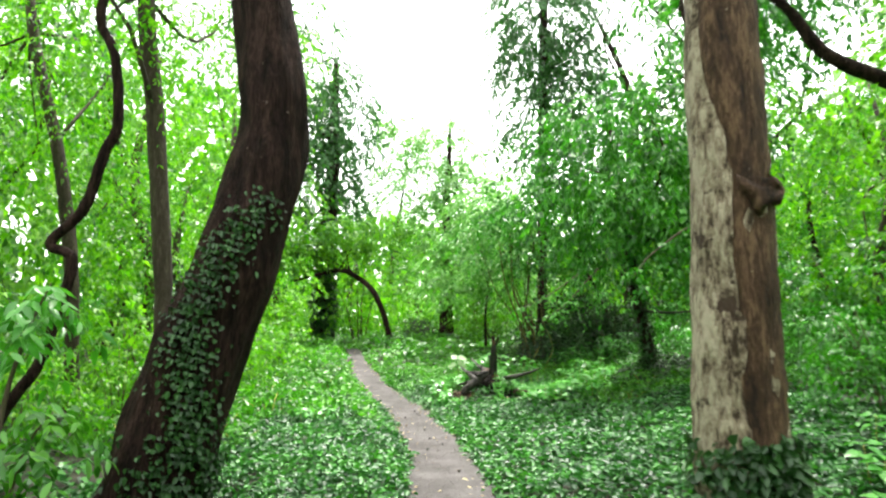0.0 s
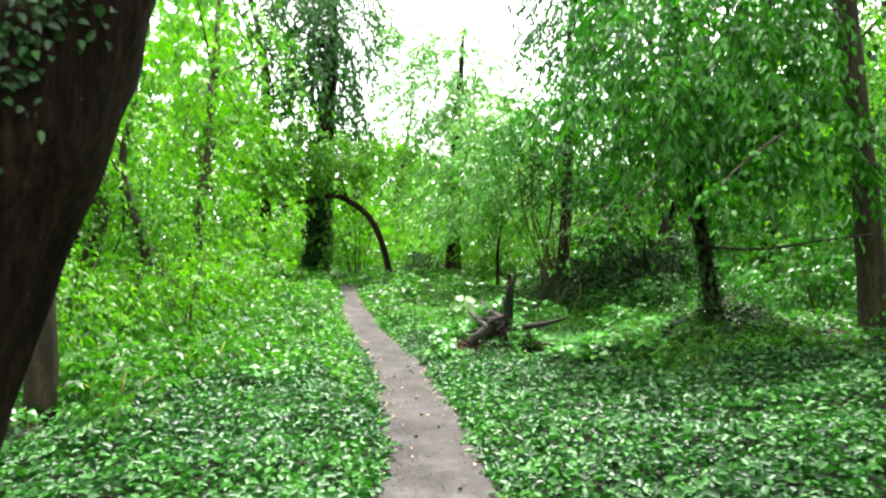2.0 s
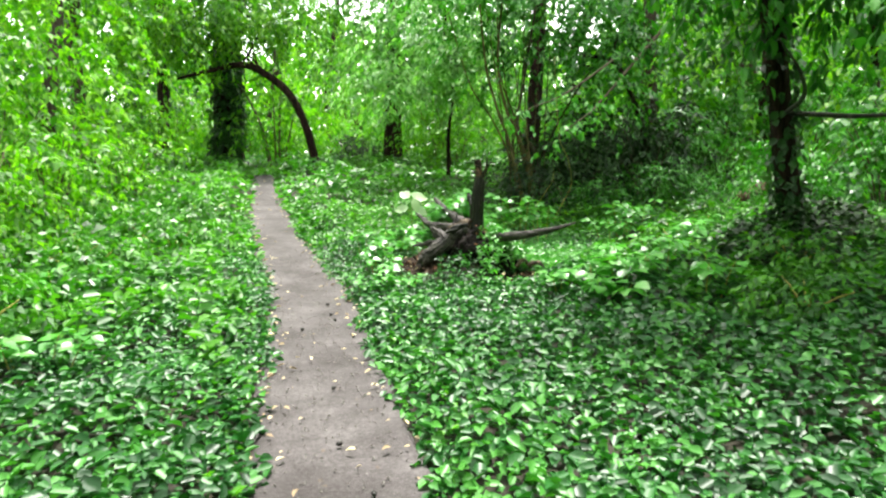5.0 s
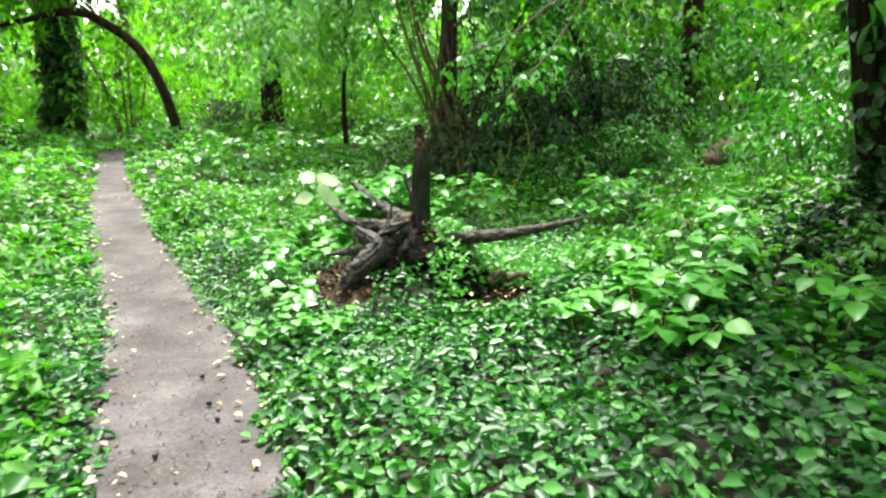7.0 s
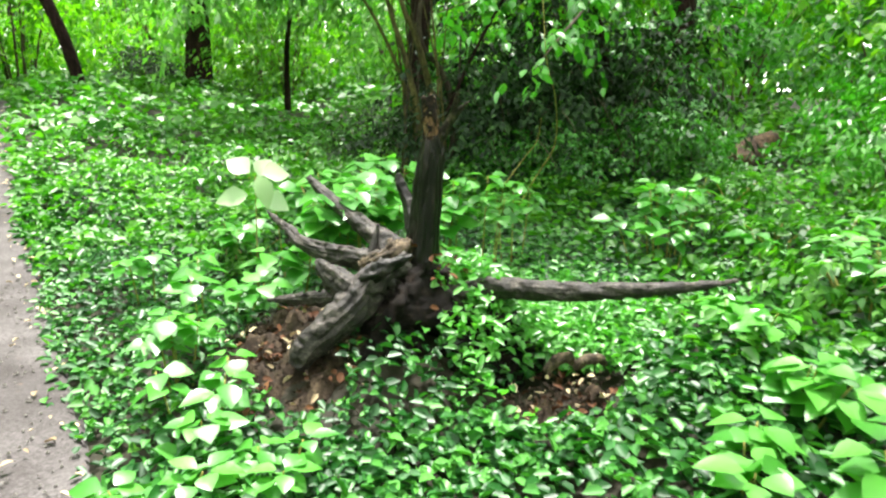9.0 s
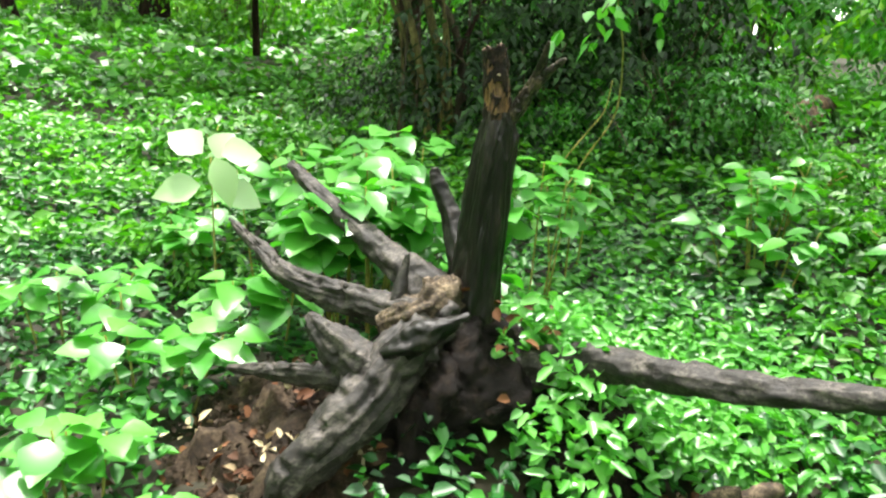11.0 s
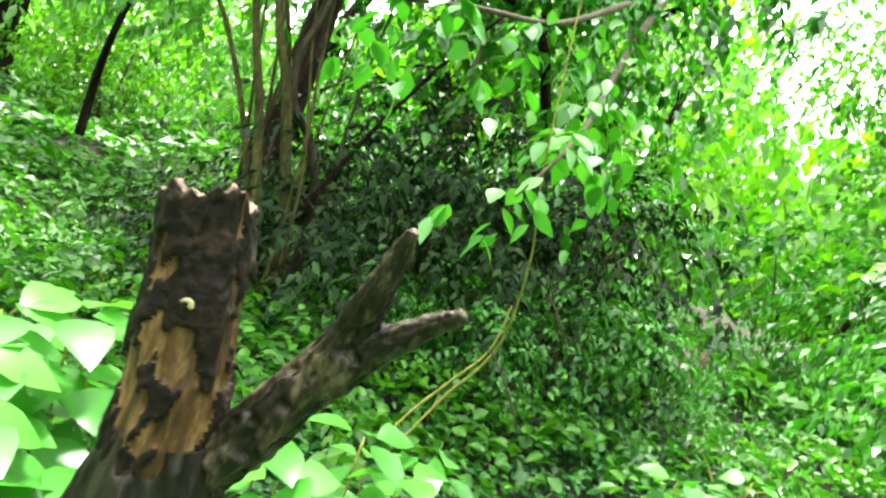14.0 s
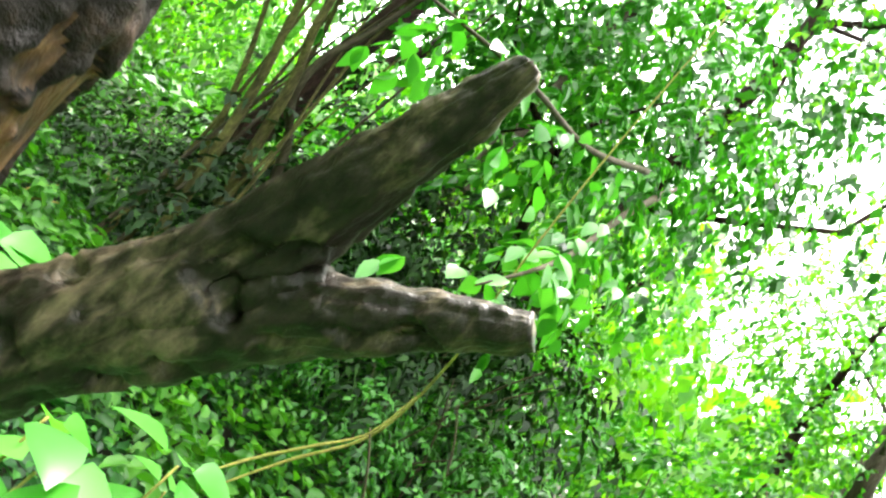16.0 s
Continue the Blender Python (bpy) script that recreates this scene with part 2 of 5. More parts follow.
def tube(points, radii, seg=10, steps=None, rough=0.06, freq=3.0, ridges=0, ridge_amp=0.0, closed=True, seed=0, flat=1.0, fibre=0.0):
    """A tapered limb along points: verts and faces, with lumps (rough, share of the radius) and lengthwise ridges."""
    steps = steps or max(4, len(points) * 3)
    q = spline([(*p, r) for p, r in zip(points, radii)], steps)
    pts, rad = q[:, :3], np.maximum(q[:, 3], 0.0008)
    tan = np.gradient(pts, axis=0)
    tan /= np.linalg.norm(tan, axis=1)[:, None] + 1e-9
    side = np.cross(tan[0], (0.31, 0.9, 0.2))
    side /= np.linalg.norm(side)
    verts, faces = [], []
    for k in range(steps):
        side = side - tan[k] * (side @ tan[k])
        side /= np.linalg.norm(side)
        up = np.cross(tan[k], side)
        for j in range(seg):
            a = 2 * math.pi * j / seg
            r = rad[k]
            w = noise.noise(Vector(pts[k] * freq) + Vector((math.cos(a) * 1.3, math.sin(a) * 1.3, seed * 5.1)))
            r *= 1 + rough * 2 * w
            if ridges:
                r *= 1 + ridge_amp * math.sin(ridges * a + 3 * noise.noise(Vector((pts[k][2] * 1.5, seed, a * 0.3))))
            if fibre:
                along = k / steps * np.linalg.norm(pts[-1] - pts[0]) / rad.mean()
                r *= 1 + fibre * noise.noise(Vector((math.cos(a) * 4.5, math.sin(a) * 4.5, along * 0.35 + seed))) + fibre * 0.6 * noise.noise(Vector((math.cos(a) * 10, math.sin(a) * 10, along * 1.1 + seed)))
            verts.append(pts[k] + side * math.cos(a) * r + up * math.sin(a) * r * flat)
    for k in range(steps - 1):
        for j in range(seg):
            faces.append((k * seg + j, k * seg + (j + 1) % seg, (k + 1) * seg + (j + 1) % seg, (k + 1) * seg + j))
    if closed:
        faces.append(tuple(range(seg))[::-1])
        faces.append(tuple((steps - 1) * seg + j for j in range(seg)))
    return verts, faces


def merged(pieces):
    verts, faces = [], []
    for v, f in pieces:
        o = len(verts)
        verts.extend(v)
        faces.extend(tuple(i + o for i in q) for q in f)
    return verts, faces


def unit(v):
    return v / (np.linalg.norm(v, axis=-1, keepdims=True) + 1e-9)


def leaves_object(name, base, axis, normal, length, width, mat, parent=None, fine=True, fold=0.25, curl=0.15):
    """Many small leaves as one mesh: ovate folded blades (fine) or pointed lozenges, from arrays of base, axis and normal."""
    n = len(base)
    axis = unit(axis)
    side = unit(np.cross(axis, normal))
    nrm = np.cross(side, axis)
    L, W = np.broadcast_to(length, n)[:, None], np.broadcast_to(width, n)[:, None]
    if fine == "broad":
        spine = [(0, 0), (0.16, 0.3), (0.36, 0.5), (0.6, 0.43), (0.82, 0.22), (1, 0)]
        mid = [base + axis * L * t - nrm * L * curl * t * t for t, _ in spine]
        left = [m + side * W * w + nrm * W * fold * w * 1.6 for m, (_, w) in zip(mid[1:5], spine[1:5])]
        right = [m - side * W * w + nrm * W * fold * w * 1.6 for m, (_, w) in zip(mid[1:5], spine[1:5])]
        cols = mid + left + right
        quads = [[0, 1, 6, 6], [0, 10, 1, 1]]
        for q in range(1, 4):
            quads += [[q, q + 1, 6 + q, 5 + q], [q, 9 + q, 10 + q, q + 1]]
        quads += [[4, 5, 9, 9], [4, 13, 5, 5]]
        quads = np.array(quads)
    elif fine:
        cols = [base, base + axis * L * 0.3 + side * W * 0.46 + nrm * W * fold, base + axis * L * 0.68 + side * W * 0.4 + nrm * (W * fold - L * curl * 0.4),
                base + axis * L - nrm * L * curl, base + axis * L * 0.68 - side * W * 0.4 + nrm * (W * fold - L * curl * 0.4), base + axis * L * 0.3 - side * W * 0.46 + nrm * W * fold]
        quads = np.array([[0, 3, 2, 1], [0, 5, 4, 3]])
    else:
        cols = [base, base + axis * L * 0.45 + side * W * 0.5 + nrm * W * fold, base + axis * L - nrm * L * curl, base + axis * L * 0.45 - side * W * 0.5 + nrm * W * fold]
        quads = np.array([[0, 3, 2, 1]])
    k = len(cols)
    co = np.stack(cols, 1).reshape(-1, 3)
    sizes = np.array([3 if q[2] == q[3] else 4 for q in quads])
    flat = np.concatenate([q[:c] for q, c in zip(quads, sizes)])
    loops = (np.arange(n)[:, None] * k + flat[None]).reshape(-1)
    nf = n * len(quads)
    totals = np.tile(sizes, n)
    me = bpy.data.meshes.new(name)
    me.vertices.add(len(co))
    me.vertices.foreach_set("co", co.astype(np.float32).ravel())
    me.loops.add(len(loops))
    me.loops.foreach_set("vertex_index", loops.astype(np.int32))
    me.polygons.add(nf)
    me.polygons.foreach_set("loop_start", np.concatenate([[0], np.cumsum(totals)[:-1]]).astype(np.int32))
    me.polygons.foreach_set("loop_total", totals.astype(np.int32))
    if fine == "broad":
        me.polygons.foreach_set("use_smooth", np.ones(nf, bool))
    me.materials.append(mat)
    me.update()
    me.validate()
    ob = new(name, me)
    if parent:
        ob.parent = parent
    return ob


def sprays(starts, ways, length, droop, per, spread=0.9, hang=0.5, r=None):
    """Leaf bases, axes and normals along drooping twigs that leave starts in directions ways."""
    r = r or rng
    n = len(starts)
    ways = unit(ways)
    s = r.uniform(0.1, 1, (n, per, 1))
    L = np.broadcast_to(length, n)[:, None, None] * r.uniform(0.7, 1.3, (n, 1, 1))
    p = starts[:, None] + ways[:, None] * L * s + np.array([0, 0, -1.0]) * (droop * L * s**2)
    tan = unit(ways[:, None] + np.array([0, 0, -2.0]) * droop * s)
    flank = unit(np.cross(tan, np.array([0.0, 0, 1.0])) + 1e-4)
    sign = np.where(np.arange(per) % 2, 1.0, -1.0)[None, :, None]
    ax = unit(tan * 0.6 + flank * sign * spread + np.array([0, 0, -hang]) + r.normal(0, 0.25, (n, per, 3)))
    nm = unit(np.array([0, 0, 1.0]) + r.normal(0, 0.35, (n, per, 3)) + tan * 0.3)
    return p.reshape(-1, 3), ax.reshape(-1, 3), nm.reshape(-1, 3)


def lobe_points(lobes, n, r, shell=0.45):
    """Starts and outward ways inside ellipsoid lobes (x, y, z, rx, ry, rz), shared by volume."""
    lo = np.asarray(lobes, float)
    w = (lo[:, 3] * lo[:, 4] * lo[:, 5]) ** 0.8
    pick = r.choice(len(lo), n, p=w / w.sum())
    d = unit(r.normal(0, 1, (n, 3)))
    # twigs gather in clumps, with gaps between them
    clump = r.integers(0, max(4, n // 9), n)
    seeds = unit(np.random.default_rng(n).normal(0, 1, (max(4, n // 9), 3)))
    d = unit(seeds[(clump + pick * 7) % len(seeds)] + r.normal(0, 0.2, (n, 3)))
    rad = r.uniform(shell, 1, (n, 1)) ** 0.7
    wob = 1 + 0.22 * np.sin(d[:, :1] * 5 + pick[:, None] * 2.3) * np.cos(d[:, 2:] * 4 + pick[:, None])
    return lo[pick, :3] + d * lo[pick, 3:] * rad * wob, unit(d * np.array([1, 1, 0.45]) + r.normal(0, 0.25, (n, 3)))


def tree(name, label, trunk, radii, lobes, bark, leaf, count, per=12, length=0.6, droop=0.5, size=0.12, ratio=0.4, fine=False, seed=1, group="", limb=0.35, seg=10, category="tree", hang=0.5, part="crown", base=None, limb_from=0.55):
    """A tree: trunk along points, limbs into the lobes of its crown, leaves on drooping twigs."""
    r = np.random.default_rng(seed)
    foot = base or trunk[0]
    root = new(name)
    root.location = foot
    tagged(root, label, category, group)
    t0 = np.array(foot)
    tp = np.array(trunk, float) - t0
    v, f = tube(tp, radii, seg, len(tp) * (9 if seg > 20 else 5), 0.07, 2.0, 11 if seg > 20 else 0, 0.025, seed=seed)
    mesh_object("trunk", v, f, bark, root)
    lo = np.array(lobes, float)
    lo[:, :3] -= t0
    pieces = []
    for k, b in enumerate(lo):
        i = int(np.clip(len(tp) * r.uniform(limb_from, 0.95), 0, len(tp) - 1))
        a = tp[i]
        mid = (a + b[:3]) / 2 + r.normal(0, 0.12, 3) * np.linalg.norm(b[:3] - a)
        rr = radii[i] * limb
        pieces.append(tube([a, mid, b[:3], b[:3] + (b[:3] - mid) * 0.5], [rr, rr * 0.7, rr * 0.45, rr * 0.15], 6, 9, 0.05, seed=k))
    v, f = merged(pieces)
    mesh_object("limbs", v, f, bark, root)
    st, wy = lobe_points(lo, count, r)
    p, ax, nm = sprays(st, wy, length, droop, per, hang=hang, r=r)
    ob = leaves_object(part, p, ax, nm, r.uniform(0.7, 1.3, len(p)) * size, r.uniform(0.7, 1.3, len(p)) * size * ratio, leaf, root, fine)
    tagged(ob, kind="stuff")
    return root


# ---- ground and path ----
def graded(lo_far, lo, hi, hi_far, step):
    near = np.arange(lo, hi + step, step)
    out = np.geomspace(1, 1 + hi_far - hi, 16)[1:] - 1 + near[-1]
    inn = lo - (np.geomspace(1, 1 + lo - lo_far, 16)[1:] - 1)
    return np.concatenate([inn[::-1], near, out])


gx, gy = graded(-500, -7, 8, 500, 0.18), graded(-500, -3, 28, 500, 0.22)
GX, GY = np.meshgrid(gx, gy)
GZ = ground_z(GX, GY)
GZ = GZ - 0.05 * (np.abs(GX - path_x(GY)) < 0.5)
nx, ny = len(gx), len(gy)
gv = np.stack([GX, GY, GZ], -1).reshape(-1, 3)
gf = [(j * nx + i, j * nx + i + 1, (j + 1) * nx + i + 1, (j + 1) * nx + i) for j in range(ny - 1) for i in range(nx - 1)]
tagged(mesh_object("ground", gv, gf, M_SOIL), "dark forest soil under leaf litter and creepers", "ground", kind="structure")

py = np.arange(-14, 25.6, 0.12)
cross = np.linspace(-1, 1, 13)
pv, pf = [], []
for k, y in enumerate(py):
    for j, c in enumerate(cross):
        half = 0.45 + 0.05 * noise.noise(Vector((y * 1.1, 3.0 * np.sign(c), 0.0))) + 0.03 * noise.noise(Vector((y * 5, 7.0 * np.sign(c), 0.0)))
        half *= 1 - 0.3 * float(smooth01((y - 17) / 5))
        x = float(path_x(y)) + c * half
        z = float(0.85 * smooth01((y - 14) / 13)) + 0.012 - 0.02 * (1 - c * c) + 0.008 * noise.noise(Vector((x * 3, y * 3, 0))) - (0.09 if abs(c) == 1 else 0)
        pv.append((x, y, z))
m = len(cross)
pf = [(k * m + j, k * m + j + 1, (k + 1) * m + j + 1, (k + 1) * m + j) for k in range(len(py) - 1) for j in range(m - 1)]
tagged(mesh_object("path", pv, pf, M_PATH), "narrow trodden footpath of pale packed earth", "path", kind="structure")


# ---- big trees by the path ----
def crown_lobes(x, y, z, spread, height, n, seed, size=1.0):
    r = np.random.default_rng(seed)
    out = []
    for k in range(n):
        a = r.uniform(0, 6.283)
        d = spread * math.sqrt(r.uniform(0, 1))
        q = size * r.uniform(0.7, 1.3)
        out.append((x + d * math.cos(a), y + d * math.sin(a), z + r.uniform(-0.5, 0.5) * height, q * spread * 0.55, q * spread * 0.55, q * spread * 0.42))
    return out


def ivy_on(axis_pts, radii, n, lo, hi, facing, spread, parent, size=0.07, seed=3):
    """Ivy leaves clinging to a trunk between the shares lo and hi of its length, round the angle facing."""
    r = np.random.default_rng(seed)
    q = spline([(*p, rr) for p, rr in zip(axis_pts, radii)], 120)
    i = ((lo + (hi - lo) * r.beta(1.0, 1.35, n)) * 119).astype(int)
    t = np.gradient(q[:, :3], axis=0)[i]
    a = facing + r.normal(0, spread, n) + 0.5 * np.sin(i * 0.12)
    d = np.stack([np.cos(a), np.sin(a), np.zeros(n)], 1)
    d = unit(d - unit(t) * (d * unit(t)).sum(1, keepdims=True))
    p = q[i, :3] + d * (q[i, 3:4] * 1.05 + r.uniform(0, 0.05, (n, 1)))
    ax = unit(np.array([0, 0, -0.8]) + r.normal(0, 0.6, (n, 3)) + d * 0.4)
    nm = unit(d + np.array([0, 0, 0.5]) + r.normal(0, 0.3, (n, 3)))
    ob = leaves_object("ivy", p, ax, nm, size * r.uniform(0.6, 1.3, n), size * 0.75 * r.uniform(0.6, 1.2, n), M_IVY, parent, True)
    return tagged(ob, "dark glossy ivy leaves", kind="stuff")


def leaning_tree():
    pts = [(-2.48, 5.35, -0.37), (-2.27, 5.4, 0.3), (-2.13, 5.45, 0.87), (-1.94, 5.5, 1.46), (-1.72, 5.57, 2.05), (-1.56, 5.65, 2.6), (-1.45, 5.75, 3.2), (-1.48, 5.83, 3.86), (-1.6, 5.9, 4.58), (-1.93, 6.05, 6.01), (-2.26, 6.25, 8.1), (-2.59, 6.45, 10.85)]
    rad = [0.462, 0.407, 0.385, 0.363, 0.341, 0.319, 0.303, 0.292, 0.275, 0.242, 0.187, 0.088]
    # the six listed lobes are out of view, added to shade the near ground
    lobes = crown_lobes(-3.2, 6.5, 10.0, 2.4, 3.0, 7, 5) + [(-2.6, 7.6, 9.4, 1.5, 1.5, 0.9), (-1.8, 6.2, 9.8, 1.4, 1.4, 0.9), (-3.4, 9.4, 9.0, 1.6, 1.6, 0.9), (-0.9, 7.2, 10.4, 1.5, 1.4, 0.8), (-1.3, 9.0, 10.6, 1.5, 1.4, 0.8), (-3.6, 7.4, 8.8, 1.4, 1.4, 0.8)]
    ob = tree("leaning_tree", "thick dark-barked tree with a bent trunk and climbing ivy", pts, rad, lobes, M_BARK_DARK, M_MID, 1200, 12, 0.8, 0.5, 0.14, 0.4, seed=5, seg=36, limb_from=0.9)
    t0 = np.array(pts[0])
    local = [tuple(np.array(p) - t0) for p in pts]
    ivy_on(local, rad, 1100, 0.14, 0.47, -1.2, 0.3, ob, 0.052, 3)
    ivy_on(local, rad, 800, 0.03, 0.16, -1.1, 0.7, ob, 0.06, 4)
    return ob


def pale_tree():
    pts = [(1.87, 4.12, -0.1), (1.85, 4.1, 0.5), (1.84, 4.1, 0.9), (1.85, 4.1, 1.6), (1.87, 4.1, 2.5), (1.89, 4.12, 3.7), (1.9, 4.2, 5.5), (1.8, 4.3, 8), (1.7, 4.4, 11)]
    rad = [0.34, 0.285, 0.265, 0.252, 0.235, 0.215, 0.19, 0.15, 0.06]
    # listed lobes: unseen canopy added overhead to throw shade on the right-hand ground
    lobes = crown_lobes(2.6, 4.8, 11.0, 2.2, 2.5, 6, 9) + [(3.6, 7.2, 8.6, 1.7, 1.6, 0.9), (4.2, 9.4, 8.8, 1.8, 1.6, 0.9), (5.4, 8.4, 8.4, 1.7, 1.6, 0.9), (4.8, 6.2, 8.8, 1.7, 1.6, 0.9), (6.0, 10.4, 8.6, 1.6, 1.5, 0.9), (2.4, 6.6, 9.4, 1.5, 1.4, 0.8), (2.2, 8.8, 10.2, 1.5, 1.4, 0.8)]
    ob = tree("pale_tree", "straight tree with pale grey peeling bark", pts, rad, lobes, M_BARK_PALE, M_MID, 1500, 12, 0.8, 0.5, 0.14, 0.4, seed=8, seg=36, limb_from=0.85)
    t0 = np.array(pts[0])
    # loose brown bark strip up one side, with a knot
    zs = np.linspace(0.15, 6.0, 60)
    q = spline([(*(np.array(p) - t0), r) for p, r in zip(pts, rad)], 200)
    v, f = [], []
    for k, z in enumerate(zs):
        i = int(np.argmin(abs(q[:, 2] - z)))
        wid = 0.85 + 0.2 * noise.noise(Vector((z * 1.6, 0, 0))) + (0.5 if z > 2.6 else 0) * min(1, (z - 2.6) / 0.8)
        for j in range(9):
            a = -1.2 + wid * (j / 4 - 1) + 0.15 * noise.noise(Vector((z * 2, 4, 0))) + (0.15 if z < 2.6 else -0.1)
            rr = q[i, 3] * 1.035 + 0.012 + 0.02 * noise.noise(Vector((z * 7, j * 0.8, 2)))
            if j in (0, 8):
                rr = q[i, 3] * 0.97
            v.append((q[i, 0] + math.cos(a) * rr, q[i, 1] + math.sin(a) * rr, q[i, 2]))
    f = [(k * 9 + j, k * 9 + j + 1, (k + 1) * 9 + j + 1, (k + 1) * 9 + j) for k in range(len(zs) - 1) for j in range(8)]
    tagged(mesh_object("bark_strip", v, f, M_BARK_STRIP, ob), "loose dark brown bark")
    v, f = tube([(0.02, -0.16, 2.4), (0.12, -0.22, 2.41), (0.19, -0.24, 2.43), (0.22, -0.25, 2.45)], [0.14, 0.11, 0.085, 0.04], 24, 20, 0.4, 16.0, fibre=0.3)
    mesh_object("knot", v, f, M_BARK_STRIP, ob)
    local = [tuple(np.array(p) - t0) for p in pts]
    ivy_on(local, rad, 1700, 0.02, 0.24, -1.4, 0.9, ob, 0.075, 6)
    return ob


leaning_tree()
pale_tree()


def far_trunk(name, label, pts, rad, bark, lobes, leaf, count, **kw):
    return tree(name, label, pts, rad, lobes, bark, leaf, count, **kw)


def gz(x, y):
    return float(ground_z(x, y))


# weeping tree with dense hanging foliage over the right bank
weeping = far_trunk("weeping_tree", "slim dark tree with dense drooping green foliage", [(3.95, 12.3, 0.4), (3.91, 12.3, 0.75), (3.75, 12.3, 1.65), (3.6, 12.35, 2.8), (3.49, 12.4, 3.9), (3.4, 12.5, 5.2)], [0.17, 0.12, 0.105, 0.1, 0.08, 0.03], M_BARK_DARK,
          [(2.7, 11.9, 3.8, 1.0, 0.9, 0.8), (3.6, 11.5, 3.9, 1.2, 1.0, 0.9), (4.2, 11.9, 3.9, 0.9, 0.9, 0.9), (3.2, 12.2, 5.0, 1.2, 1.1, 0.8), (4.0, 12.0, 5.3, 1.1, 1.0, 0.8), (3.3, 11.4, 3.2, 0.8, 0.7, 0.6), (4.4, 10.9, 3.0, 0.8, 0.7, 0.6)],
          M_MID, 900, per=14, length=0.7, droop=0.7, size=0.125, ratio=0.42, fine=True, seed=21, hang=0.9)
ivy_on([(0, 0, 0), (-0.04, 0, 0.35), (-0.2, 0, 1.25), (-0.35, 0.05, 2.4), (-0.46, 0.1, 3.5)], [0.17, 0.12, 0.105, 0.1, 0.08], 420, 0.02, 0.98, -1.9, 1.3, weeping, 0.095, 12)
far_trunk("bank_tree", "straight brown tree trunk on the bank", [(6.0, 12, 0.2), (5.96, 12, 0.6), (5.84, 12, 2.44), (5.62, 12, 4.56), (5.45, 12, 6.5), (5.3, 12, 9)], [0.26, 0.2, 0.17, 0.16, 0.13, 0.05], M_BARK_MID,
          crown_lobes(6.2, 12.6, 8.2, 2.0, 3.0, 7, 31), M_MID, 700, per=12, length=0.7, droop=0.7, size=0.14, ratio=0.4, seed=22, hang=0.8)
far_trunk("thin_tree", "slender tree with mottled brown bark", [(-3.6, 9, -0.1), (-3.63, 9, 1.7), (-3.7, 9, 2.94), (-3.83, 9, 4.5), (-4.0, 9, 6.2), (-4.1, 9.2, 9)], [0.15, 0.125, 0.12, 0.12, 0.11, 0.04], M_BARK_MID,
          crown_lobes(-4.2, 9.4, 7.2, 2.0, 3.4, 8, 32), M_LIGHT, 750, per=14, length=0.9, droop=0.9, size=0.085, seed=23)
far_trunk("grey_tree", "thin grey leaning tree", [(-5.8, 11, 0), (-5.85, 11, 1.0), (-5.95, 11, 2.8), (-6.27, 11, 4.7), (-6.74, 11, 6.6), (-7.0, 11, 9)], [0.14, 0.11, 0.11, 0.1, 0.09, 0.03], M_BARK_MID,
          crown_lobes(-6.6, 11.5, 6.2, 2.4, 4.6, 9, 33), M_LIGHT, 850, per=14, length=1.0, droop=1.0, size=0.085, seed=24)
far_trunk("arching_tree", "dark slender tree bent over in an arch", [(-1.55, 25.2, 0.6), (-1.61, 25.2, 0.95), (-1.85, 25.2, 1.95), (-2.26, 25.2, 2.89), (-2.88, 25.2, 3.43), (-3.51, 25.2, 3.68), (-4.4, 25.2, 3.5), (-5.2, 25.2, 3.3)], [0.15, 0.11, 0.105, 0.105, 0.1, 0.085, 0.06, 0.03], M_BARK_DARK,
          [(-3.4, 25.4, 5.2, 1.3, 0.9, 0.7), (-4.6, 25.6, 5.0, 1.2, 0.9, 0.8), (-5.9, 25.6, 4.6, 0.9, 0.9, 0.8), (-2.2, 25.6, 5.1, 0.9, 0.7, 0.6)], M_LIGHT, 600, per=12, length=0.7, droop=0.7, size=0.16, seed=25)
ivied = far_trunk("ivied_tree", "tall tree with trunk wrapped in dark ivy", [(-4.55, 28, 0.7), (-4.53, 28, 1.2), (-4.47, 28, 3.4), (-4.3, 28, 6), (-4.1, 28, 9), (-4.0, 28, 13)], [0.55, 0.46, 0.4, 0.34, 0.25, 0.1], M_BARK_DARK,
          [(-4.3, 27.8, 8, 1.2, 1.2, 1.6), (-3.6, 27.8, 10.5, 1.4, 1.3, 1.6), (-5.2, 27.8, 10, 1.6, 1.3, 1.8), (-5.5, 28, 12.5, 1.8, 1.6, 1.5), (-4.2, 27.7, 6.2, 0.9, 0.9, 1.4)], M_DARK, 900, per=12, length=0.9, droop=1.0, size=0.2, seed=26, hang=1.0)
ivy_on([(0, 0, 0), (0.02, 0, 0.5), (0.08, 0, 2.7), (0.25, 0, 5.3)], [0.55, 0.46, 0.4, 0.34], 1500, 0.02, 0.98, -1.57, 0.9, ivied, 0.2, 13)
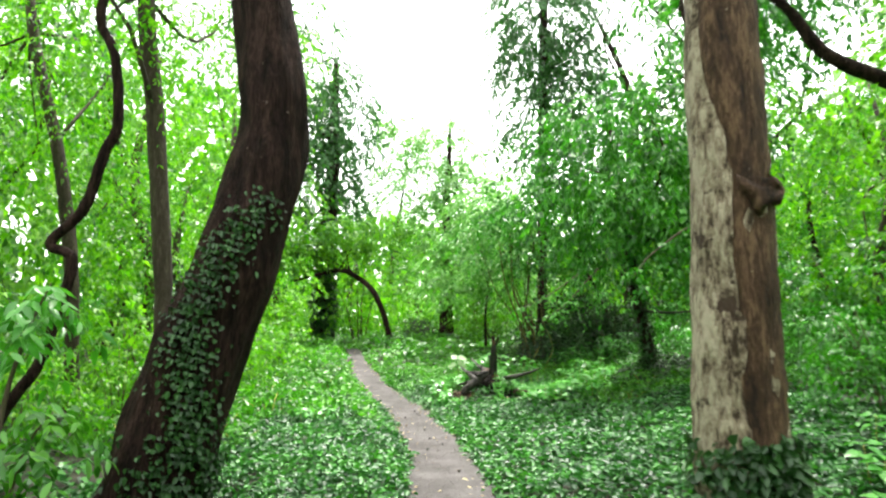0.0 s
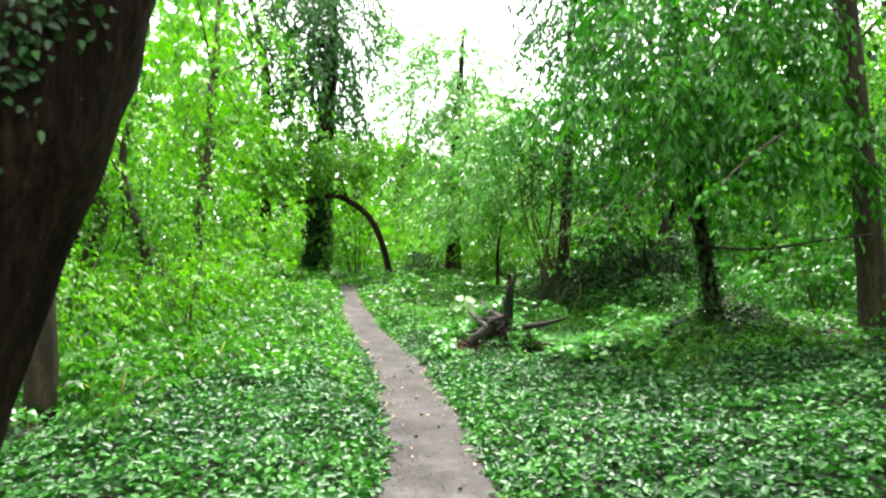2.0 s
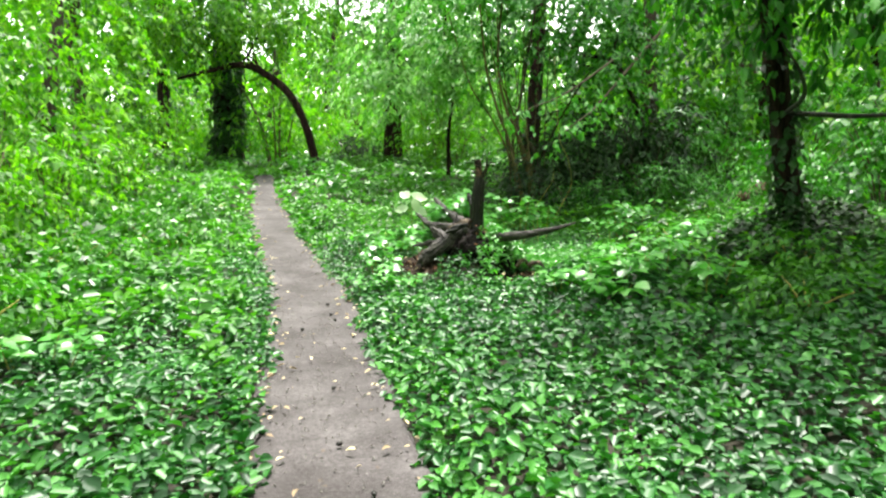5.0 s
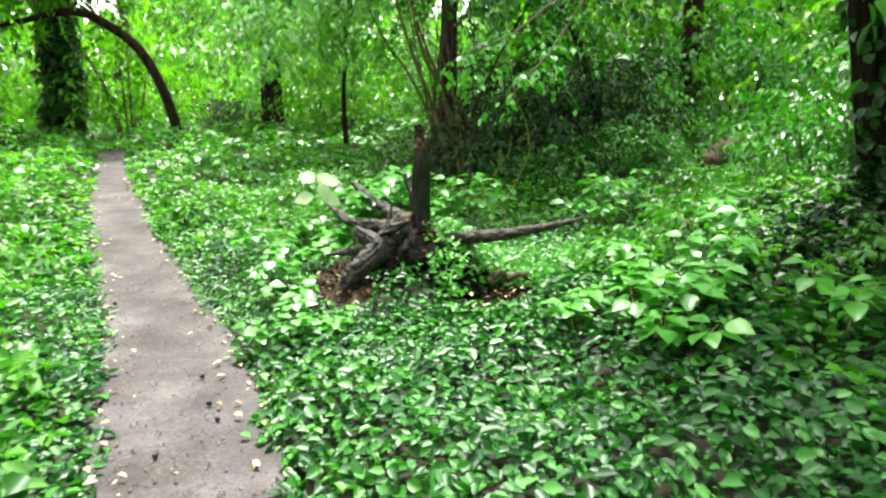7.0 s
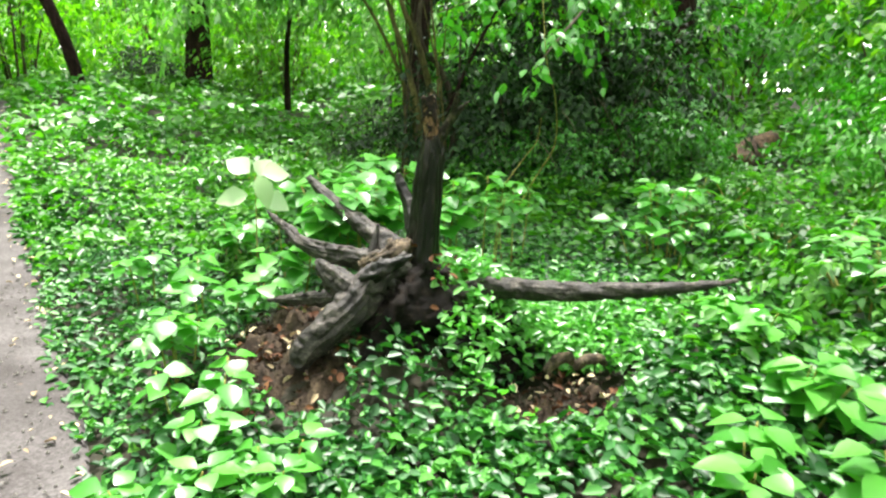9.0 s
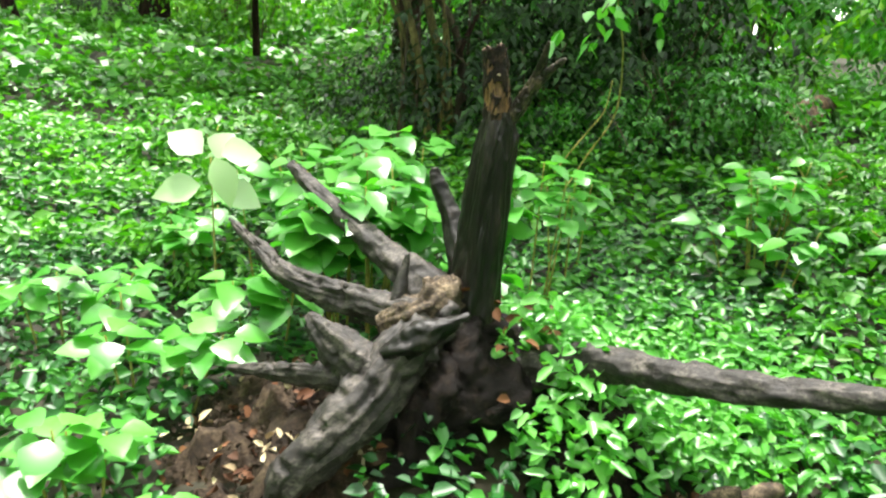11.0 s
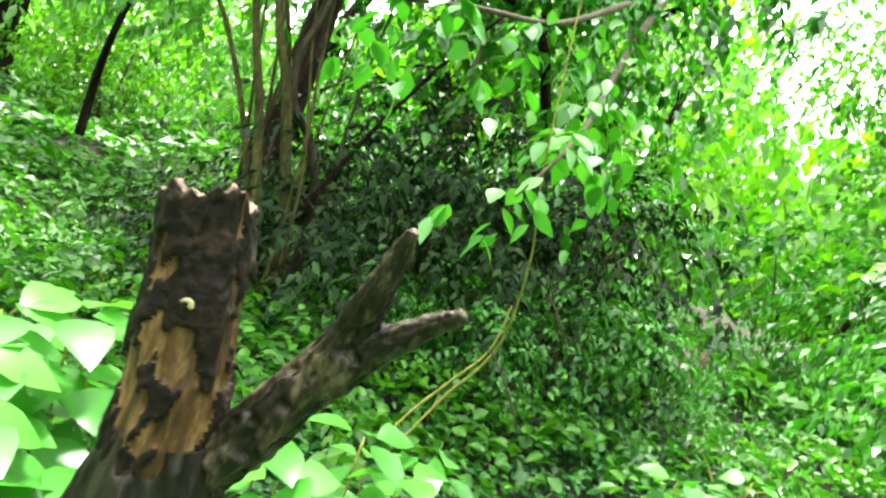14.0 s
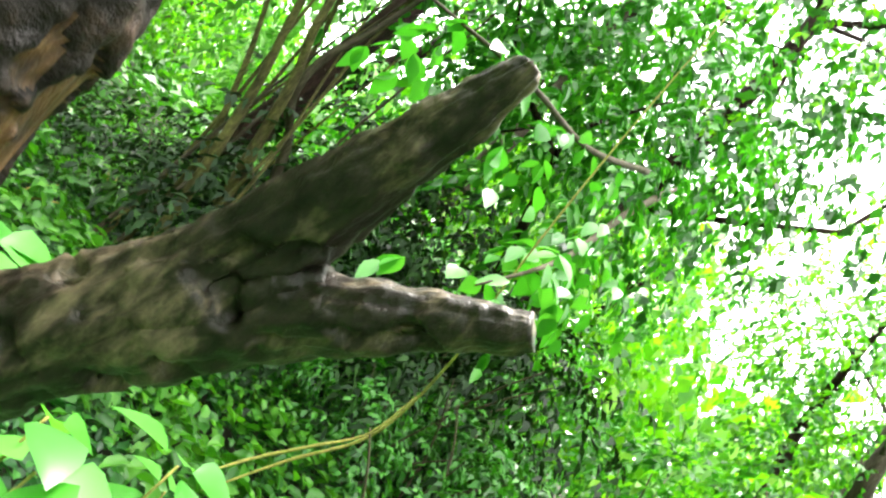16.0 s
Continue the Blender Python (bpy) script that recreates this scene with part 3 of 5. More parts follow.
# sunlight on this crown is painted in with the paler leaf colour
far_trunk("bright_tree", "light-green tree beyond the path's bend, sunlight put into its leaf colour", [(0.45, 27, 0.8), (0.47, 27, 1.3), (0.51, 27, 3.7), (0.55, 27, 6.2), (0.7, 27, 8.3), (0.8, 27, 10)], [0.4, 0.3, 0.22, 0.16, 0.1, 0.03], M_BARK_DARK,
          [(0.5, 26.6, 5.4, 1.5, 1.4, 1.3), (-0.6, 26.8, 7.2, 1.4, 1.3, 1.1), (1.6, 26.6, 6.6, 1.5, 1.4, 1.2), (0.4, 26.8, 8.6, 1.4, 1.3, 1.0), (-1.2, 26.8, 9.2, 0.9, 0.9, 0.7), (1.7, 26.2, 4.4, 1.4, 1.3, 1.1), (0.1, 26.4, 4.0, 1.3, 1.3, 1.0)], M_PAINTED_SHEEN, 1100, per=12, length=0.8, droop=0.7, size=0.18, seed=27)
far_trunk("tall_tree", "tall dark tree hung with climbing leaves", [(3.1, 20, 1.0), (3.2, 20, 2.8), (3.3, 20, 6), (3.45, 20, 9.5), (3.6, 20, 13), (3.7, 20, 16)], [0.16, 0.14, 0.13, 0.13, 0.11, 0.05], M_BARK_DARK,
          [(3.4, 19.8, 8, 0.9, 0.9, 1.6), (3.5, 19.8, 11, 1.3, 1.2, 1.6), (3.6, 19.8, 14, 1.6, 1.5, 1.8), (3.0, 19.8, 9.6, 0.8, 0.8, 0.9), (4.4, 19.8, 9.2, 0.8, 0.8, 1.2)], M_DARK, 1200, per=12, length=0.8, droop=1.0, size=0.18, seed=28, hang=1.0)
# white glints on these leaves are painted as a paler colour
far_trunk("highlight_flecked_tree", "small tree behind the dead stump, highlights put into its leaf colour", [(1.6, 21.5, 0.9), (1.6, 21.5, 1.8), (1.7, 21.5, 3.0), (1.5, 21.5, 4.5)], [0.05, 0.04, 0.03, 0.015], M_BARK_DARK,
          [(1.0, 21.2, 3.6, 1.1, 1.0, 0.8), (2.2, 21.2, 4.2, 1.2, 1.0, 0.9), (1.6, 21.2, 5.2, 1.0, 0.9, 0.7), (2.6, 21, 3.0, 1.0, 1.0, 0.8), (0.4, 21.4, 2.8, 0.7, 0.8, 0.6)], M_PAINTED_SHEEN, 700, per=12, length=0.6, droop=0.6, size=0.15, seed=29)

# ---- woods all round ----
def wood_tree(kind, seed, leaf, bark, height, count, size):
    r = np.random.default_rng(seed)
    bend = r.normal(0, 0.4, (4, 2))
    pts = [(0, 0, -0.2), (0, 0, 0.4), (bend[0][0], bend[0][1], height * 0.3), (bend[1][0], bend[1][1], height * 0.6), (bend[2][0] * 1.5, bend[2][1] * 1.5, height * 0.95)]
    lobes = [(r.normal(0, 1.3), r.normal(0, 1.3), height * q, 1.7 * r.uniform(0.7, 1.2), 1.7 * r.uniform(0.7, 1.2), 1.5 * r.uniform(0.7, 1.2)) for q in (0.2, 0.3, 0.42, 0.5, 0.6, 0.7, 0.8, 0.9, 1.0)]
    return tree("woodland_tree", kind, pts, [0.28, 0.2, 0.16, 0.12, 0.03], lobes, bark, leaf, count, per=8, length=0.65, droop=0.8, size=size, ratio=0.55, seed=seed, group="trees of the wood", seg=8)


kinds = [wood_tree("leafy light-green woodland tree", 41, M_LIGHT, M_BARK_MID, 8.5, 640, 0.155),
         wood_tree("leafy green woodland tree", 42, M_MID, M_BARK_DARK, 10, 480, 0.205),
         wood_tree("tall dark-green woodland tree", 43, M_DARK, M_BARK_DARK, 12, 480, 0.21),
         wood_tree("leafy yellow-green woodland tree", 44, M_LIGHT, M_BARK_MID, 6.5, 660, 0.135)]
r_wood = np.random.default_rng(50)


def wood_spots():
    """Where the trees of the wood stand, kind and scale; the gap of sky above the path stays open."""
    spots = [(-7.5, 17, 0, 1.0), (-9.5, 14, 3, 1.1), (-6.5, 20.5, 3, 0.9), (-10, 21, 1, 1.1), (-8, 26, 0, 1.2), (-12, 17, 2, 1.1), (-5.6, 15.2, 3, 0.75), (-9, 10.5, 0, 1.0), (-12.5, 11, 1, 1.1), (-7.3, 7.2, 3, 0.9), (-11, 6, 0, 1.1),
             (-7, 30, 2, 1.15), (-3.8, 34, 0, 0.85), (-0.6, 37, 3, 0.95), (3.5, 34, 0, 0.85), (6.0, 27, 1, 0.95), (6.4, 22, 0, 1.0), (10, 14.5, 0, 0.9), (12.5, 17.5, 3, 1.1), (15.0, 26.0, 1, 0.75), (13.2, 19.4, 1, 0.8), (11.5, 27, 3, 1.3), (15.5, 19, 0, 1.2), (13.5, 30, 3, 1.4), (9.5, 22.5, 2, 1.2), (12.5, 12, 3, 1.0), (8.6, 9.0, 3, 0.85), (11, 7, 0, 1.1), (7.4, 24.5, 2, 1.2), (7.5, 5.5, 3, 0.9)]
    for k in range(7):
        a = math.radians(125 + k * 34.0)
        d = r_wood.uniform(11, 15)
        x, y = d * math.cos(a), 3 + d * math.sin(a)
        if y < 4.5:
            spots.append((x, y, int(r_wood.integers(0, 4)), r_wood.uniform(0.9, 1.2)))
    for k in range(16):
        a = math.radians(-10 + k * 13.0)
        d = r_wood.uniform(40, 48)
        spots.append((d * math.cos(a), 8 + d * math.sin(a), int(r_wood.integers(0, 4)), r_wood.uniform(1.0, 1.35)))
    return spots


first = set()
for x, y, k, s in wood_spots():
    m = pose(x, y, gz(x, y) - 0.1, 0, 0, r_wood.uniform(0, 360))
    if k not in first:
        first.add(k)
        kinds[k].matrix_basis = m
        kinds[k].scale = (s, s, s)
    else:
        ob = copy_thing(kinds[k], m)
        ob.scale = (s, s, s * r_wood.uniform(0.9, 1.1))


def shrub(kind, seed, leaf, width, height, count, size, fine=False, per=9, stems=7, bark=M_TWIG, droop=0.5, ratio=0.42):
    """A bush: several stems from the ground and leafy twigs."""
    r = np.random.default_rng(seed)
    root = new("shrub")
    tagged(root, kind, "shrub", "undergrowth")
    pieces = []
    for k in range(stems):
        a = 6.283 * k / stems + r.uniform(-0.3, 0.3)
        d = width * r.uniform(0.2, 0.5)
        top = (d * math.cos(a), d * math.sin(a), height * r.uniform(0.6, 0.95))
        pieces.append(tube([(0.1 * math.cos(a), 0.1 * math.sin(a), -0.1), (top[0] * 0.4, top[1] * 0.4, top[2] * 0.5), top], [0.016, 0.011, 0.004], 5, 5, 0.05, seed=k))
    v, f = merged(pieces)
    mesh_object("stems", v, f, bark, root)
    lobes = [(width * 0.33 * math.cos(q * 2.4), width * 0.33 * math.sin(q * 2.4), height * (0.35 + 0.4 * ((q * 0.37) % 1)), width * 0.33, width * 0.33, height * 0.3) for q in range(6)]
    st, wy = lobe_points(lobes, count, r, 0.3)
    p, ax, nm = sprays(st, wy, 0.32 * width, droop, per, r=r)
    keep = p[:, 2] > 0.02
    p, ax, nm = p[keep], ax[keep], nm[keep]
    tagged(leaves_object("foliage", p, ax, nm, r.uniform(0.7, 1.3, len(p)) * size, r.uniform(0.7, 1.3, len(p)) * size * ratio, leaf, root, fine), kind="stuff")
    return root


def scatter(first_ob, spots, seed):
    r = np.random.default_rng(seed)
    for k, (x, y, s) in enumerate(spots):
        m = pose(x, y, gz(x, y), 0, 0, r.uniform(0, 360))
        ob = first_ob if k == 0 else copy_thing(first_ob, m)
        ob.matrix_basis = m
        ob.scale = (s, s, s * r.uniform(0.85, 1.15))


scatter(shrub("light-green leafy bush in the undergrowth", 61, M_LIGHT, 1.6, 1.7, 200, 0.1),
        [(-4.0, 13.5, 1.0), (-5.2, 12.2, 1.1), (-4.6, 16.5, 1.2), (-4.6, 19.4, 1.0), (-6.4, 14.5, 1.2), (-6.6, 22.8, 1.2), (-7, 9.5, 1.1), (-5.4, 8.6, 0.9), (-6.2, 18.3, 1.3), (-1.0, 30, 1.3), (1.8, 26, 1.2), (-8.4, 12, 1.2), (3.9, 23.5, 1.2), (2.0, 24, 1.0), (-3.2, 30.5, 1.3), (-7.0, 25.5, 1.2), (-4.9, 10.6, 0.8), (0.9, 31, 1.2), (-6.6, 29, 1.3)] + [(-16 + 2.6 * k + 0.7 * math.sin(k * 5.0), 31 + 3.5 * math.sin(k * 2.3), 1.9) for k in range(13)], 71)
scatter(shrub("green leafy bush on the bank", 62, M_MID, 1.5, 1.4, 190, 0.1),
        [(5.0, 16.9, 0.55), (4.1, 16.2, 0.7), (4.6, 16.0, 0.5), (3.6, 16.2, 0.55), (3.0, 16.7, 0.4), (7.7, 17.0, 0.6), (5.3, 14.4, 0.8), (6.8, 14.8, 1.1), (7.2, 11.5, 1.0), (6.1, 10.2, 0.9), (7.8, 13.2, 1.1), (4.7, 20.5, 1.2), (5.4, 19.0, 1.1), (8.4, 16.3, 1.2), (6.3, 7.4, 0.9), (5.2, 4.6, 0.9), (4.6, 6.8, 0.8), (7.5, 7.5, 1.1), (-5.6, 6.2, 1.0), (-4.7, 4.2, 0.8), (-7.4, 4.6, 1.1), (7, 20, 1.2), (9.3, 11, 1.2), (4.4, 25.5, 1.3)] + [(10.5 + 1.6 * math.sin(k * 3.1), 6 + 2.6 * k, 1.9) for k in range(9)] + [(-11.5 + 1.4 * math.sin(k * 2.7), 3 + 2.8 * k, 1.8) for k in range(9)], 72)
# thicket whose deep shade is painted into the leaf colour
scatter(shrub("tangled thicket with shade put into its leaf colour", 63, M_BUSHSHADE, 1.7, 1.3, 420, 0.085),
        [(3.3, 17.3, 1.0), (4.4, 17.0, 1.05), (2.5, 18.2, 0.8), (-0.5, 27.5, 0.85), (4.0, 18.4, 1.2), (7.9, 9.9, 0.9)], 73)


scatter(shrub("low clump of bright-green weeds", 64, M_WEED, 0.75, 0.42, 80, 0.08, False, 8, 4, M_VINE, 0.35, 0.5),
        [(-2.4 - 2.6 * ((k * 0.618) % 1), 8.2 + 0.52 * k, 0.8 + 0.5 * ((k * 0.37) % 1)) for k in range(22)] + [(0.5 + 2.6 * ((k * 0.618) % 1), 15.6 + 0.45 * k, 0.7 + 0.4 * ((k * 0.37) % 1)) for k in range(11)] + [(3.0 + 2.2 * ((k * 0.618) % 1), 10.6 + 0.5 * k, 0.8) for k in range(10)], 74)


def distant_wood():
    """The closed edge of the wood, far off on all sides."""
    r = np.random.default_rng(57)
    n = 44000
    a = r.uniform(0, 6.283, n)
    ahead = np.abs(np.angle(np.exp(1j * (a - 1.5708))))
    side = smooth01((ahead - 0.16) / 0.22)
    d = r.uniform(50, 64, n) - side * r.uniform(16, 22, n)
    top = 8.5 + 2.0 * np.sin(a * 9) + 1.5 * np.sin(a * 23 + 1) + 6.5 * side * (a > 1.57) + 1.5 * side
    z = 0.8 + top * r.uniform(0, 1, n)
    p = np.stack([d * np.cos(a), 8 + d * np.sin(a), z], 1)
    ax = np.stack([r.normal(0, 0.6, n), r.normal(0, 0.6, n), -np.ones(n)], 1)
    nm = np.stack([-np.cos(a), -np.sin(a), np.full(n, 0.8)], 1) + r.normal(0, 0.5, (n, 3))
    s = r.uniform(0.5, 1.3, n)
    tagged(leaves_object("distant_wood", p, ax, nm, s, s * 0.7, M_LIGHT, None, False), "light-green leafy edge of the distant wood", "woods", kind="stuff")


distant_wood()

# ---- groundcover ----
def cover_points(n, x0, x1, y0, y1, r, keep):
    x, y = r.uniform(x0, x1, n), r.uniform(y0, y1, n)
    ok = keep(x, y, r)
    return x[ok], y[ok]


def off_path(x, y, r, gap=0.375):
    edge = gap + 0.025 * np.sin(y * 2.1) + 0.02 * np.sin(y * 7.3 + 1) + r.normal(0, 0.035, len(x))
    edge = edge * (1 - 0.3 * smooth01((y - 17) / 5))
    return (np.abs(x - path_x(y)) > edge) | (y > 24.6)


def dirt_hole(x, y):
    wob = 0.18 * np.sin(9 * x + 5 * y) + 0.12 * np.sin(17 * y - 6 * x)
    torn = ((x - 0.54) / 0.27) ** 2 + ((y - 13.75) / 0.5) ** 2 < 1 + wob
    return torn | (((x - 1.56) / 0.3) ** 2 + ((y - 13.02) / 0.19) ** 2 < 1 + wob)


def creeper(name, label, n, box, size, mat, seed, height=0.19, fine=True, extra=None, ratio=0.66):
    r = np.random.default_rng(seed)
    x, y = cover_points(n, *box, r, lambda a, b, q: off_path(a, b, q) & ~dirt_hole(a, b) & (extra(a, b) if extra else True))
    k = len(x)
    d = np.clip((np.abs(x - path_x(y)) - 0.33) / 0.4, 0.15, 1)
    lift = height * d * (0.6 + 0.4 * np.sin(3.1 * x + 1.2 * np.sin(2.3 * y)) * np.cos(2.7 * y + 0.8 * np.sin(1.9 * x)))
    z = ground_z(x, y) + lift * r.uniform(0.25, 1, k) ** 0.6
    a = r.uniform(0, 6.283, k)
    ax = np.stack([np.cos(a), np.sin(a), r.normal(0.1, 0.4, k)], 1)
    nm = unit(np.stack([r.normal(0, 0.45, k), r.normal(-0.1, 0.45, k), np.ones(k)], 1))
    s = size * r.uniform(0.6, 1.35, k)
    ob = leaves_object(name, np.stack([x, y, z], 1), ax, nm, s, s * ratio * r.uniform(0.8, 1.2, k), mat, None, fine)
    return tagged(ob, label, "groundcover", kind="stuff")


creeper("periwinkle_carpet", "glossy dark-green periwinkle carpet beside the path", 78000, (-3.2, 4.6, 3.2, 13.0), 0.064, M_VINCA, 81)
creeper("periwinkle_patch", "glossy periwinkle creeping round the dead stump", 44000, (-2.6, 4.6, 12.6, 18.5), 0.052, M_VINCA, 82, 0.18)
creeper("periwinkle_edge", "shaded periwinkle under the trees", 56000, (-9, 10, -6, 22), 0.095, M_VINCA, 83, 0.2, False, lambda a, b: (a < -2.9 + 0.3 * np.sin(b * 2)) | (a > 4.3 + 0.3 * np.sin(b * 3)) | (b < 3.5 + 0.3 * np.sin(a * 4)))
creeper("far_groundcover", "light-green low plants along the bend", 40000, (-10, 10, 14.5, 34), 0.15, M_WEED, 84, 0.5, False, lambda a, b: (b > 19.5) | (a < -3) | (a > 6.5))
creeper("low_weeds", "bright low weeds among the periwinkle", 16000, (-7.5, -0.9, 6.5, 20), 0.1, M_WEED, 85, 0.38, True, lambda a, b: (a < -1.2 - 0.5 * np.sin(b)) & (b > 10.6 + 0.8 * np.sin(a * 3)))
creeper("bend_weeds", "light-green low plants beyond the stump", 12000, (-1.6, 4.0, 15.5, 21), 0.07, M_WEED, 88, 0.4, True)
creeper("bank_weeds", "bright low weeds on the bank", 17000, (1.2, 9.0, 10.3, 20), 0.075, M_WEED, 86, 0.32, True, lambda a, b: a + 0.3 * np.sin(b * 3) > 2.4)
creeper("edge_weeds", "green sprouts along the path", 3000, (-1.6, 1.4, 3, 19), 0.06, M_WEED, 87, 0.2, True, lambda a, b: np.abs(a - path_x(b)) < 0.7)


def broad_plant(name, label, x, y, height, leaves, size, seed, mat=None, spread=0.3, tilt=0.1):
    """A leafy herb: thin stalk with whorls of broad pointed leaves."""
    r = np.random.default_rng(seed)
    root = new(name)
    root.location = (x, y, gz(x, y))
    tagged(root, label, "plant", "broad-leaved plants")
    stalks, P, A, N = [], [], [], []
    stems = max(1, leaves // 9)
    for q in range(stems):
        a = r.uniform(0, 6.283)
        d = spread * math.sqrt(r.uniform(0, 1)) if stems > 1 else 0.02
        top = np.array([d * math.cos(a), d * math.sin(a), height * (r.uniform(0.7, 1.0) if stems > 1 else 1.0)])
        stalks.append(tube([(top[0] * 0.5, top[1] * 0.5, -0.05), (top[0] * 0.8, top[1] * 0.8, top[2] * 0.6), tuple(top)], [0.006, 0.004, 0.0025], 5, 7, 0.03, seed=q))
        for k in range(leaves // stems):
            h = top * (1 - 0.16 * (k // 4)) * np.array([1, 1, 1])
            b = 2.4 * k + r.uniform(-0.3, 0.3)
            out = np.array([math.cos(b), math.sin(b), r.uniform(-0.32, 0.25)])
            P.append(h + out * 0.25 * size)
            A.append(out)
            if tilt > 0.5:
                out = np.array([math.cos(b), 0.45 * math.sin(b), 0.75 * math.sin(b) - 0.1])
            A[-1] = out
            N.append(np.array([0, -tilt, 1.0]) + r.normal(0, 0.2, 3) - out * 0.1)
    v, f = merged(stalks)
    mesh_object("stalk", v, f, M_VINE, root)
    P, A, N = np.array(P), np.array(A), np.array(N)
    k = len(P)
    tagged(leaves_object("leaves", P, A, N, size * r.uniform(0.7, 1.2, k), size * 0.8 * r.uniform(0.85, 1.15, k), mat or M_BROAD, root, "broad", 0.14, 0.24), kind="stuff")
    return root


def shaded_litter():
    """Litter and creeper on the mound at the weeping tree's foot; the leaf colour carries shade."""
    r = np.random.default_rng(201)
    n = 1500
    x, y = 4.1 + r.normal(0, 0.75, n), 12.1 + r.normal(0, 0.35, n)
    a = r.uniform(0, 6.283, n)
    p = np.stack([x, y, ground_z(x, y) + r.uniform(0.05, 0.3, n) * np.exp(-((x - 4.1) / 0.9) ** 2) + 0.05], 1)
    tagged(leaves_object("shaded_litter", p, np.stack([np.cos(a), np.sin(a), r.normal(0, 0.4, n)], 1), np.stack([r.normal(0, 0.5, n), r.normal(-0.3, 0.5, n), np.ones(n)], 1), 0.08, 0.05, M_BUSHSHADE, None, False), "leaves heaped round the tree's foot, shade put into their colour", "leaf litter", kind="stuff")


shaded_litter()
broad_plant("white_leaved_plant", "single stalk with four very pale broad leaves", 0.485, 14.79, 0.76, 6, 0.17, 91, M_PALE, 0.3, 1.1)
for k, (x, y, h, n, s, sp) in enumerate([(0.98, 14.5, 0.78, 45, 0.16, 0.28), (1.42, 14.4, 0.62, 30, 0.15, 0.22), (0.75, 14.9, 0.7, 36, 0.15, 0.3), (0.9, 14.3, 0.66, 36, 0.15, 0.22), (0.62, 14.45, 0.5, 30, 0.14, 0.22), (1.4, 14.15, 0.46, 27, 0.13, 0.16),
                                         (1.87, 11.65, 0.34, 40, 0.14, 0.3), (2.25, 11.9, 0.38, 40, 0.14, 0.32), (2.1, 12.5, 0.34, 40, 0.13, 0.3), (2.7, 12.3, 0.38, 36, 0.13, 0.3), (2.6, 11.3, 0.34, 36, 0.13, 0.3), (1.75, 12.2, 0.3, 30, 0.12, 0.25), (3.1, 12.9, 0.4, 36, 0.13, 0.35), (2.35, 13.0, 0.34, 30, 0.12, 0.3), (2.9, 14.2, 0.4, 36, 0.12, 0.35), (3.4, 13.6, 0.4, 36, 0.12, 0.35),
                                         (0.12, 13.15, 0.28, 36, 0.11, 0.25), (0.05, 13.7, 0.34, 36, 0.11, 0.28), (0.2, 14.2, 0.4, 36, 0.12, 0.28), (-0.05, 12.75, 0.22, 24, 0.09, 0.2), (0.32, 12.75, 0.2, 27, 0.09, 0.22), (-0.1, 14.8, 0.36, 36, 0.11, 0.3), (0.35, 15.4, 0.4, 36, 0.12, 0.3),
                                         (-3.3, 8.4, 0.3, 27, 0.08, 0.35), (3.0, 4.6, 0.4, 36, 0.12, 0.35), (3.6, 5.6, 0.4, 36, 0.12, 0.4), (2.6, 3.6, 0.3, 30, 0.12, 0.3), (-2.0, 10.4, 0.36, 36, 0.1, 0.35), (-2.6, 12.2, 0.36, 36, 0.1, 0.35)]):
    broad_plant("broad_leaved_plant", "bright-green broad-leaved plant on the forest floor", x, y, h, n, s, 100 + k, None, sp)
for k, (x, y, z, n, s, sp) in enumerate([(0.98, 14.72, 0.8, 27, 0.13, 0.2), (1.14, 14.62, 0.92, 36, 0.14, 0.2), (1.33, 14.85, 0.94, 36, 0.14, 0.2), (1.12, 15.1, 0.9, 36, 0.13, 0.24), (1.18, 14.3, 0.93, 27, 0.12, 0.14), (1.0, 14.25, 0.86, 27, 0.11, 0.16),
                                         (1.55, 14.42, 0.95, 27, 0.11, 0.12), (1.74, 14.4, 0.9, 27, 0.11, 0.14), (2.1, 14.65, 0.82, 27, 0.1, 0.2), (3.05, 14.3, 0.9, 36, 0.12, 0.25), (3.3, 14.6, 0.84, 36, 0.11, 0.25)]):
    broad_plant("broad_leaved_plant", "tall broad-leaved plant with pale glossy leaves", x, y, z - gz(x, y), n, s, 140 + k, None, sp)


# ---- the dead stump ----
def rugged(ob, freq, amp, pits=0.0, pit_freq=40.0, grain=1.0):
    """Roughens a part along its normals; pits are small deep holes."""
    me = ob.data
    normals = [v.normal.copy() for v in me.vertices]
    for v, n in zip(me.vertices, normals):
        q = Vector((v.co.x, v.co.y, v.co.z * grain))
        d = amp * (noise.noise(q * freq) + 0.5 * noise.noise(q * freq * 2.6 + Vector((3, 1, 7))))
        if pits:
            w = noise.noise(q * pit_freq + Vector((11, 5, 2)))
            d -= pits * max(0.0, min(1.0, (w - 0.28) / 0.12))
        v.co = v.co + n * d
    me.update()
    return ob


